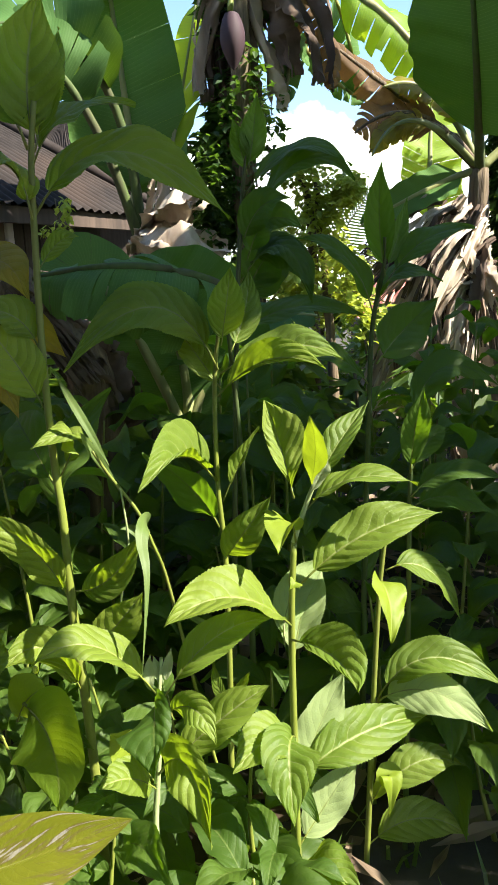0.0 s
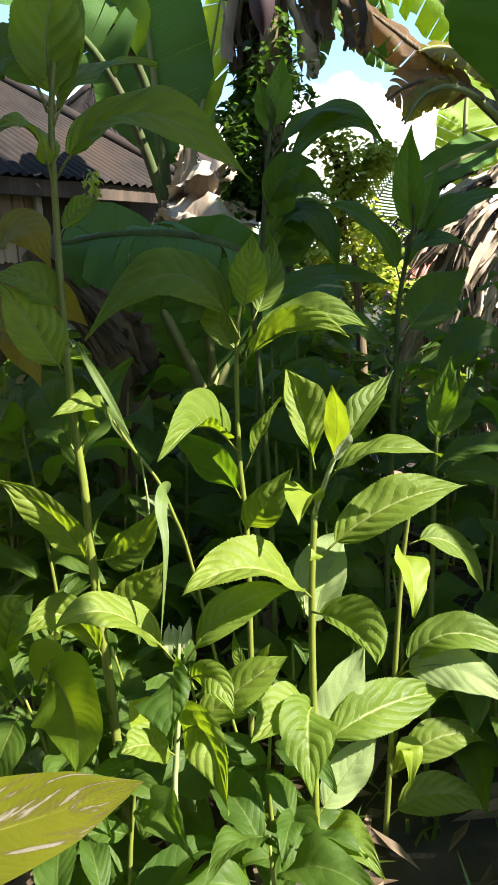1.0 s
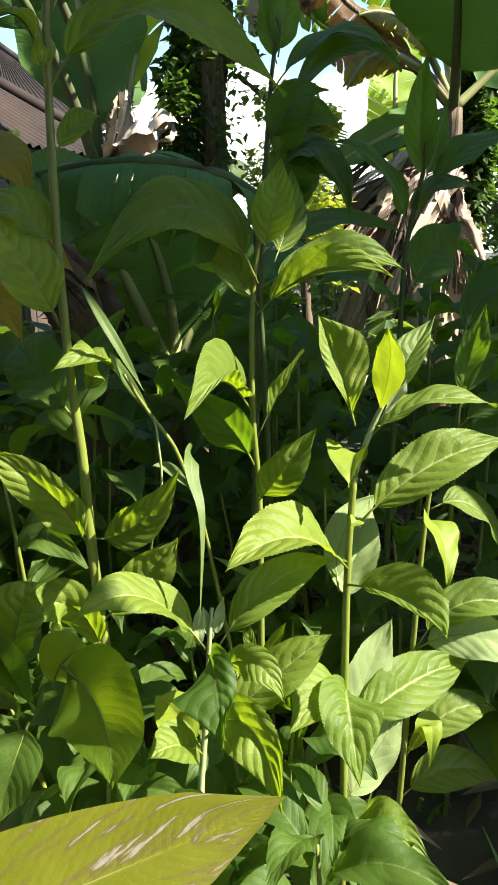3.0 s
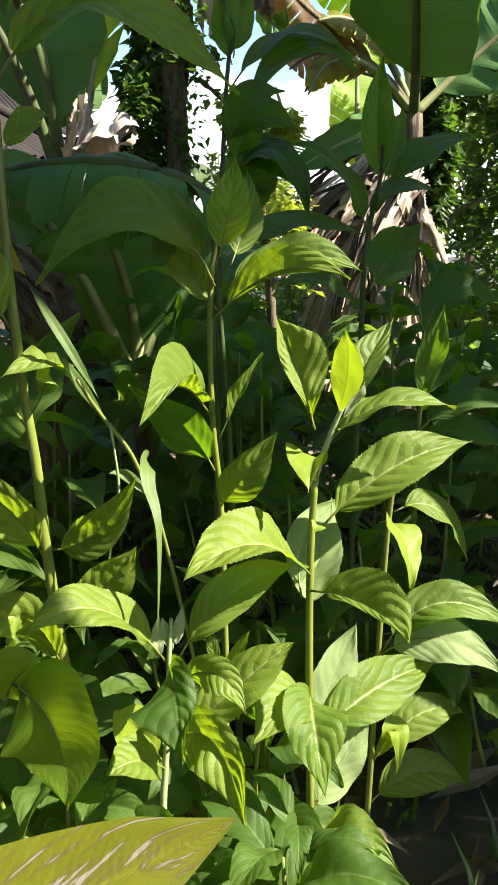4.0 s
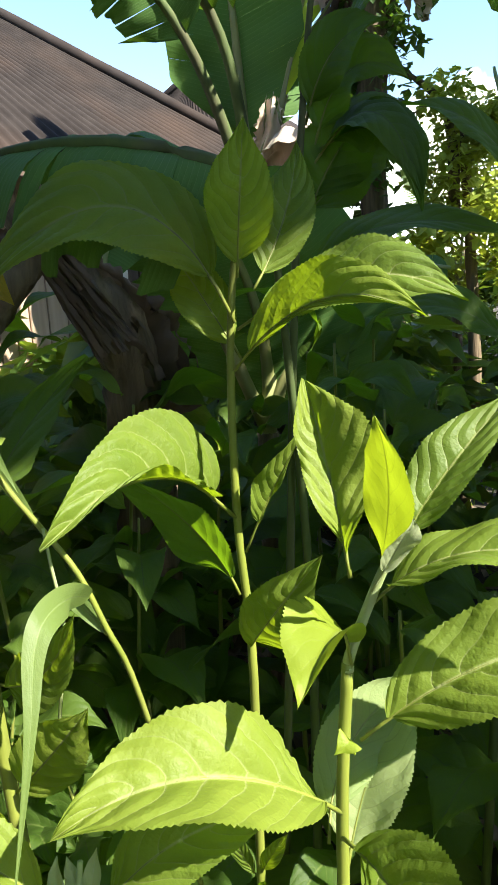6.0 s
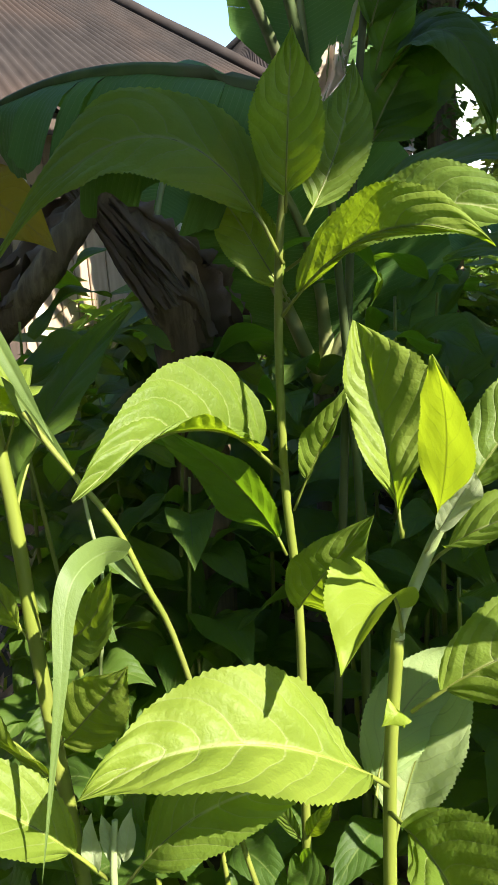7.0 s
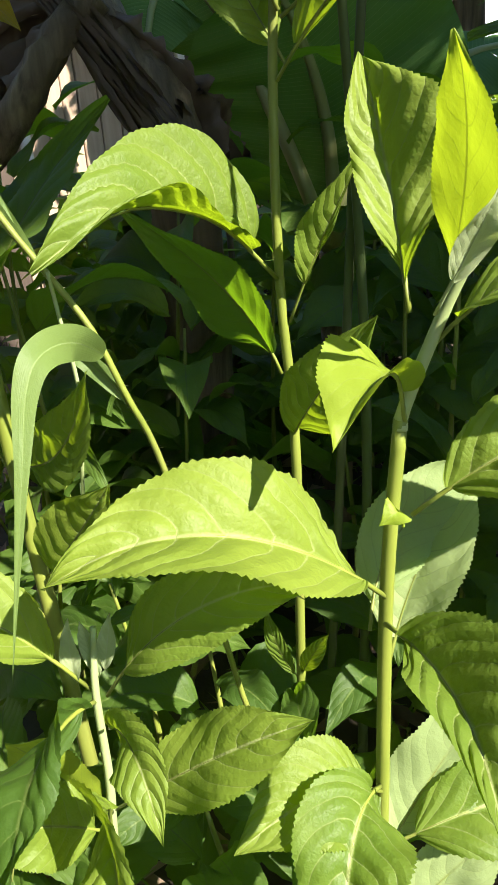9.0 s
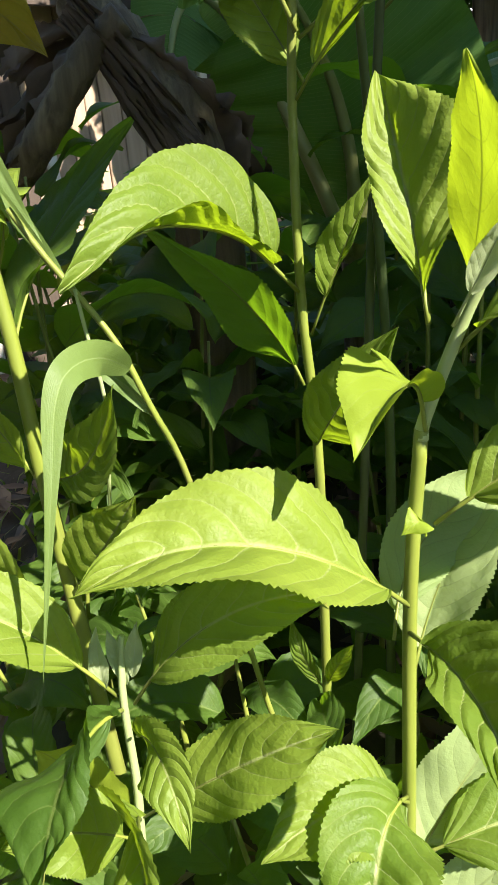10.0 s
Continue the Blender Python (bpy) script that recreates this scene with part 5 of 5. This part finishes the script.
def build_palm():
    p = Vector(((0.415, 5.600, 1.165)))
    t = thing("palm", (p.x, p.y, 0), "small palm with arching comb-like fronds", "palm")
    tube("trunk", t, [(p.x, p.y, -0.1), (p.x, p.y, 0.6), p], 0.05, 0.03, BARK, 12, 8, 0.3)
    fronds = ((((0.587, 5.500, 1.719)), ((0.848, 5.400, 2.086))), (((0.241, 5.500, 1.773)), ((0.028, 5.400, 1.896))), (((0.760, 5.500, 1.546)), ((1.083, 5.400, 1.737))), (((0.519, 5.700, 1.947)), ((0.797, 5.800, 2.203))))
    for mid, tip in fronds:
        path = midrib_path(p, mid, tip, 41)
        v, f = [], []
        for k in range(8, 41):
            d = (path[min(40, k + 1)] - path[k - 1]).normalized()
            s = d.cross(Vector((0, -0.6, 0.8))).normalized()
            l = 0.26 * math.sin(math.pi * (k - 5) / 37) + 0.03
            for side in (-1, 1):
                e = (s * side + d * 0.7 + Vector((0, 0, -0.35))).normalized()
                q = len(v)
                v += [path[k] - d * 0.007, path[k] + d * 0.007, path[k] + e * l * 0.6 + d * 0.009, path[k] + e * l * 0.6 - d * 0.006, path[k] + e * l]
                f += [(q, q + 1, q + 2, q + 3), (q + 3, q + 2, q + 4)]
        frond = part("frond", mesh_of("frond", v, f, BUSH, smooth=False), t)
        tube("rachis", frond, path[::8], 0.012, 0.003, PETIOLE, 16, 6)


build_palm()


def build_creeper():
    p = Vector(((-1.354, 4.750, 1.923)))
    b = thing("creeper", (p.x, p.y, 0), "thin leafy creeper hanging before the plank wall", "climbing plant")
    tube("stem", b, [(p.x, p.y, -0.05), (p.x + 0.05, p.y, 0.9), p + Vector((0, 0, 0.1))], 0.012, 0.004, BARK, 14, 6, 0.3)
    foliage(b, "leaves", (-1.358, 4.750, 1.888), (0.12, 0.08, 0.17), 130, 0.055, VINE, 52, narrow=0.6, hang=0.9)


build_creeper()


def build_trees():
    # the first two are added outside the view to lower ambient light
    for x, y, h, seed, lab in ((-2.7, 0.4, 4.2, 8, "unseen tree added at the side to hold back sky light"), (-2.9, 1.8, 4.0, 9, "unseen tree added at the side to hold back sky light"), (3.2, 6.1, 3.6, 1, "dark leafy tree behind the banana plants"), (3.4, 6.4, 4.2, 2, "dark leafy tree behind the banana plants"), (0.9, 13.0, 1.9, 3, "far green leafy tree beyond the garden"), (-0.4, 12.0, 1.8, 4, "far green leafy tree beyond the garden"), (2.4, 12.0, 2.0, 5, "far green leafy tree beyond the garden"), (4.5, 11.0, 4.0, 6, "far green leafy tree beyond the garden"), (-6.0, 12.0, 3.0, 7, "far green leafy tree beyond the garden")):
        t = thing("tree", (x, y, 0), lab, "tree", "trees")
        tube("trunk", t, [(x, y, -0.1), (x + 0.1, y, h * 0.4), (x, y + 0.1, h * 0.8)], 0.12, 0.05, BARK, 16, 8, 0.3)
        for k in range(4):
            a = k * 1.7 + seed
            tube("branch", t, [(x + 0.08, y, h * 0.35), (x + 0.5 * math.cos(a), y + 0.5 * math.sin(a), h * 0.6), (x + 0.9 * math.cos(a), y + 0.9 * math.sin(a), h * 0.8)], 0.04, 0.012, BARK, 8, 6, 0.3)
        foliage(t, "crown", (x, y, h * 0.6), (1.1, 1.0, h * 0.42), 2600, 0.14 if y < 8 else 0.2, TREE if y < 8 else BUSH, 70 + seed)


build_trees()


def build_overhead_tree():
    # crown added above and behind the camera, unseen, to dim the sky
    t = thing("tree", (-1.5, -2.0, 0), "unseen tree added overhead to cut the sky light", "tree", "trees")
    tube("trunk", t, [(-1.5, -2.0, -0.1), (-1.45, -1.9, 1.6), (-1.2, -1.5, 3.4)], 0.2, 0.12, BARK, 20, 10, 0.3)
    for k, (x, y) in enumerate(((0.4, 0.6), (-1.8, 0.4), (0.6, -1.6), (-2.4, -1.6))):
        tube("branch", t, [(-1.3, -1.6, 2.9), ((x - 1.3) / 2, (y - 1.6) / 2, 3.8), (x, y, 4.3)], 0.08, 0.02, BARK, 10, 7, 0.3)
    foliage(t, "crown", (-0.7, -0.9, 4.3), (3.0, 2.4, 0.9), 9500, 0.30, TREE, 31)
    b = thing("tree", (3.1, 4.6, 0), "dark leafy tree behind the banana plants", "tree", "trees")
    tube("trunk", b, [(3.1, 4.6, -0.1), (3.05, 4.6, 1.0), (3.1, 4.6, 2.0)], 0.10, 0.04, BARK, 16, 8, 0.3)
    foliage(b, "crown", (3.1, 4.6, 1.9), (0.6, 0.5, 0.6), 2800, 0.18, TREE, 32)


build_overhead_tree()


def build_side_tree():
    p = Vector(((1.624, 5.000, 2.136)))
    t = thing("tree", (p.x, p.y, 0), "tall dark tree close behind the banana plants", "tree", "trees")
    tube("trunk", t, [(p.x, p.y, -0.1), (p.x + 0.05, p.y, 1.4), (p.x, p.y, 3.6)], 0.09, 0.06, BARK, 20, 10, 0.3)
    for k in range(5):
        a, z = k * 1.4, 1.3 + 0.4 * k
        tube("branch", t, [(p.x, p.y, z), (p.x + 0.25 * math.cos(a), p.y + 0.25 * math.sin(a), z + 0.25), (p.x + 0.5 * math.cos(a), p.y + 0.5 * math.sin(a), z + 0.35)], 0.025, 0.008, BARK, 8, 6, 0.3)
    foliage(t, "crown", (1.542, 4.780, 2.000), (0.2, 0.17, 0.85), 2600, 0.10, TREE, 92)
    foliage(t, "crown", (p.x + 0.6, p.y + 0.1, 2.2), (0.75, 0.45, 1.4), 5200, 0.13, TREE, 91)


build_side_tree()


def build_hedges():
    rnd = random.Random(8)
    for i in range(26):
        y = 3.1 + 0.17 * i
        x = rnd.uniform(-0.42, 0.42) * (y + 0.4)
        h = rnd.uniform(0.9, 1.3)
        b = thing("shrub", (x, y, 0), "dark broad-leaved shrub in the shade", "shrub", "shrubs")
        tube("trunk", b, [(x, y, -0.05), (x + 0.03, y, h * 0.5), (x, y, h * 0.9)], 0.02, 0.008, BARK, 8, 6)
        foliage(b, "leaves", (x, y, h * 0.55), (0.55, 0.4, h * 0.5), 260, 0.27, BUSH, 200 + i)
    for i in range(14):
        x, y, h = rnd.uniform(-0.5, 3.0), rnd.uniform(5.2, 8.2), rnd.uniform(0.8, 1.3)
        b = thing("shrub", (x, y, 0), "sunlit shrub beyond the banana plants", "shrub", "shrubs")
        tube("trunk", b, [(x, y, -0.05), (x + 0.03, y, h * 0.5), (x, y, h * 0.9)], 0.02, 0.008, BARK, 8, 6)
        foliage(b, "leaves", (x, y, h * 0.5), (0.6, 0.45, h * 0.55), 420, 0.15, BUSH, 240 + i)
    # hedge added out of view, closing the near side against sky light
    for i, (x, y) in enumerate(((-2.6, -2.2), (-1.3, -2.8), (0.0, -3.0), (1.4, -3.0), (2.9, -2.4), (-3.2, -0.6), (5.0, -0.8), (5.2, 1.0), (5.2, 2.4), (-3.0, 1.2))):
        b = thing("shrub", (x, y, 0), "unseen tall shrub added to block light from the sky", "shrub", "shrubs")
        tube("trunk", b, [(x, y, -0.05), (x + 0.05, y, 1.5), (x, y, 3.0)], 0.06, 0.02, BARK, 8, 6)
        foliage(b, "leaves", (x, y, 1.9), (1.2, 0.9, 2.1), 2400, 0.30, TREE, 300 + i)


build_hedges()


# ---- banana plants added out of view, their leaves set to throw the shade
def over(py, pz, k):
    return Vector((1.2, py, pz)) + SUN * k


def build_shade_canopy():
    a = thing("banana_plant", (2.1, 1.75, 0), "added out-of-view banana plant whose leaves shade the front plants", "banana plant", "banana plants")
    pseudo_stem(a, [(2.1, 1.75, -0.05), (2.05, 1.75, 1.4), over(1.75, 2.9, 0.7)], 0.13, 0.08, 7)
    for i in range(3):
        z = 3.38 + 0.43 * i
        b0, t0 = over(1.2, z, 0.5 + 0.06 * i), over(-1.0, z + 0.1, 0.45 + 0.06 * i)
        banana_leaf(a, b0, (b0 + t0) / 2 + SUN * 0.08, t0, 0.60, SUN, BANANA, torn=0.15, stalk=0.05, seed=90 + i)
    # slanting leaf whose edge ends the shade
    banana_leaf(a, over(0.56, 3.28, 0.85), over(1.02, 2.86, 0.9), over(1.56, 2.36, 0.82), 0.50, SUN, BANANA, torn=0.1, stalk=0.04, seed=91)
    banana_leaf(a, over(0.48, 3.0, 0.8), over(0.46, 2.7, 0.82), over(0.44, 2.28, 0.75), 0.24, SUN, BANANA, torn=0.5, ragged=0.3, stalk=0.04, seed=117)
    banana_leaf(a, over(1.9, 0.72, 0.4), over(1.34, 0.74, 0.45), over(0.80, 0.70, 0.4), 0.46, SUN, BANANA, torn=0.15, stalk=0.04, seed=118)
    b = thing("banana_plant", (2.2, 2.5, 0), "added out-of-view banana plant whose hanging leaves shade the undergrowth", "banana plant", "banana plants")
    pseudo_stem(b, [(2.2, 2.5, -0.05), (2.15, 2.5, 1.4), over(2.5, 2.9, 0.8)], 0.13, 0.08, 8)
    for i in range(6):
        y = 1.46 + 0.38 * i
        of = a if i < 2 else b
        banana_leaf(of, over(y, 2.6, 0.6 + 0.07 * i), over(y, 1.4, 0.65 + 0.07 * i), over(y, -0.5, 0.5 + 0.07 * i), 0.56, SUN, BANANA, torn=0.12, stalk=0.04, seed=130 + i)
        banana_leaf(of, over(y, 2.4, 0.7 + 0.07 * i), over(y, 2.9 if i > 3 else 3.2, 0.75 + 0.07 * i), over(y - 0.02, 3.3 if i > 3 else 4.1, 0.6 + 0.07 * i), 0.60, SUN, BANANA, torn=0.12, stalk=0.04, seed=140 + i)
    c = thing("banana_plant", (2.6, 3.75, 0), "added out-of-view banana plant that shades the far banana leaves", "banana plant", "banana plants")
    pseudo_stem(c, [(2.6, 3.75, -0.05), (2.55, 3.8, 1.8), over(3.62, 3.7, 1.3)], 0.11, 0.06, 9)
    banana_leaf(c, over(3.63, 3.7, 1.3), over(3.67, 4.6, 1.35), over(3.68, 5.7, 1.2), 0.36, SUN, BANANA, torn=0.15, stalk=0.05, seed=150)
    banana_leaf(c, over(4.46, 1.85, 1.0), over(4.01, 2.62, 1.05), over(3.50, 3.45, 0.95), 0.80, SUN, BANANA, torn=0.1, stalk=0.05, seed=151)


build_shade_canopy()

# ---- shaded undergrowth behind
def random_plant(x, y, h, seed, leaves=14, size=0.2, nu=16):
    rnd = random.Random(seed)
    p = thing("leafy_plant", (x, y, 0), "dark leafy plant in the shaded undergrowth", "plant", PLANTS)
    top = Vector((x + rnd.uniform(-0.08, 0.08), y + rnd.uniform(-0.08, 0.08), h))
    tube("stem", p, [(x, y, -0.02), Vector((x, y, 0)).lerp(top, 0.5) + Vector((rnd.uniform(-0.03, 0.03), 0, 0)), top], 0.008, 0.003, STEM, 12, 6)
    for i in range(leaves):
        f = (i + 1) / leaves
        z = h * (0.18 + 0.82 * f)
        a = i * 2.4 + rnd.uniform(-0.4, 0.4)
        l = size * rnd.uniform(0.7, 1.2) * (1 - 0.35 * f)
        d = Vector((math.cos(a), math.sin(a), 0))
        b = Vector((x, y, 0)).lerp(top, z / h)
        e = rnd.uniform(0.0, 0.5) + 0.5 * f
        m = b + d * l * 0.5 + Vector((0, 0, l * e * 0.55))
        t = b + d * l + Vector((0, 0, l * (e - 0.45)))
        leaf(p, b, m, t, l * rnd.uniform(0.38, 0.52), (d.x * -0.2 + rnd.uniform(-0.9, 0.4), d.y * -0.2 + rnd.uniform(-0.9, 0.3), 1), SHADELEAF, fold=(rnd.uniform(0.1, 0.7), rnd.uniform(0.1, 0.7)), nu=nu, nv=3 if nu < 24 else 6, rib=False, wave=1.0)


rnd = random.Random(77)
for i in range(40):
    y = 1.85 + 1.5 * (i / 40)
    x = rnd.uniform(-0.38, 0.38) * (y + 0.5) + 0.02
    random_plant(x, y, (rnd.uniform(0.7, 1.15) + 0.04 * y) * (0.72 if x < -0.3 else 1.0), 500 + i, leaves=13, size=0.32)
for k, (x, y, h) in enumerate(((-0.62, 1.75, 1.10), (-0.82, 1.9, 1.15), (-0.5, 1.95, 1.05), (-0.95, 2.2, 1.15), (-0.7, 2.4, 1.2), (-0.35, 2.2, 1.0), (-0.62, 2.1, 1.0))):
    random_plant(x, y, h, 700 + k, leaves=13, size=0.36)
for k, (x, y, h) in enumerate(((0.10, 1.80, 0.75), (-0.10, 1.95, 0.70), (0.30, 1.75, 0.62), (0.46, 1.70, 0.45), (0.05, 1.62, 0.45))):
    random_plant(x, y, h, 740 + k, leaves=12, size=0.30, nu=26)
for x, y, h, k in ((0.02, 1.14, 0.34, 2), (-0.14, 1.24, 0.42, 4), (-0.5, 1.25, 0.4, 6), (0.0, 1.32, 0.5, 7), (-0.2, 1.42, 0.5, 8), (-0.05, 1.02, 0.40, 10), (-0.35, 1.5, 0.5, 12), (-0.30, 1.10, 0.44, 14), (-0.42, 1.18, 0.48, 15), (-0.24, 0.98, 0.40, 16), (-0.52, 1.36, 0.5, 17), (-0.36, 0.92, 0.38, 18)):
    random_plant(x, y, h, 800 + k, leaves=8, size=0.26, nu=26)

for i in range(18):
    y = 1.48 + 0.02 * i
    x = rnd.uniform(-0.34, 0.36) * (y + 0.4)
    h = rnd.uniform(0.32, 0.52)
    if x < -0.45 or (x > 0.12 and i % 3 == 0):
        random_plant(x, y, h, 900 + i, leaves=12, size=0.25, nu=26)


def build_litter():
    rnd = random.Random(4)
    v, f = [], []
    for _ in range(1500):
        x, y = rnd.uniform(-1.6, 1.6), rnd.uniform(0.6, 4.5)
        p = Vector((x, y, 0.03 + rnd.uniform(0, 0.04)))
        a = rnd.uniform(0, 6.28)
        d, s = Vector((math.cos(a), math.sin(a), rnd.uniform(-0.3, 0.3))), Vector((-math.sin(a), math.cos(a), rnd.uniform(-0.4, 0.4)))
        l, w = rnd.uniform(0.03, 0.12), rnd.uniform(0.012, 0.035)
        k = len(v)
        v += [p - d * l, p + s * w, p + d * l, p - s * w + Vector((0, 0, 0.01))]
        f += [(k, k + 1, k + 2), (k, k + 2, k + 3)]
    gv, gf = [], []
    for _ in range(9000):
        x, y = rnd.gauss(0, 3.2), rnd.gauss(2.5, 3.6)
        if (x - 0.0) ** 2 + (y - 0.3) ** 2 < 0.4:
            continue
        p = Vector((x, y, 0.0))
        a = rnd.uniform(0, 6.28)
        d = Vector((math.cos(a) * 0.5, math.sin(a) * 0.5, 1)) * rnd.uniform(0.05, 0.16)
        q = Vector((-math.sin(a), math.cos(a), 0)) * 0.006
        k = len(gv)
        gv += [p - q, p + q, p + d * 0.6 + q * 0.8, p + d * 0.6 - q * 0.8, p + d + Vector((math.cos(a), math.sin(a), -0.4)) * 0.03]
        gf += [(k, k + 1, k + 2, k + 3), (k + 3, k + 2, k + 4)]
    gr = new("grass_cover", mesh_of("grass_cover", gv, gf, BUSH, smooth=False))
    tagged(gr, "short green weeds and grass on the soil", "grass", kind="stuff")
    ob = new("leaf_litter", mesh_of("leaf_litter", v, f, LITTER, smooth=False))
    tagged(ob, "dry brown leaf litter on the soil", "leaf litter", kind="stuff")


build_litter()
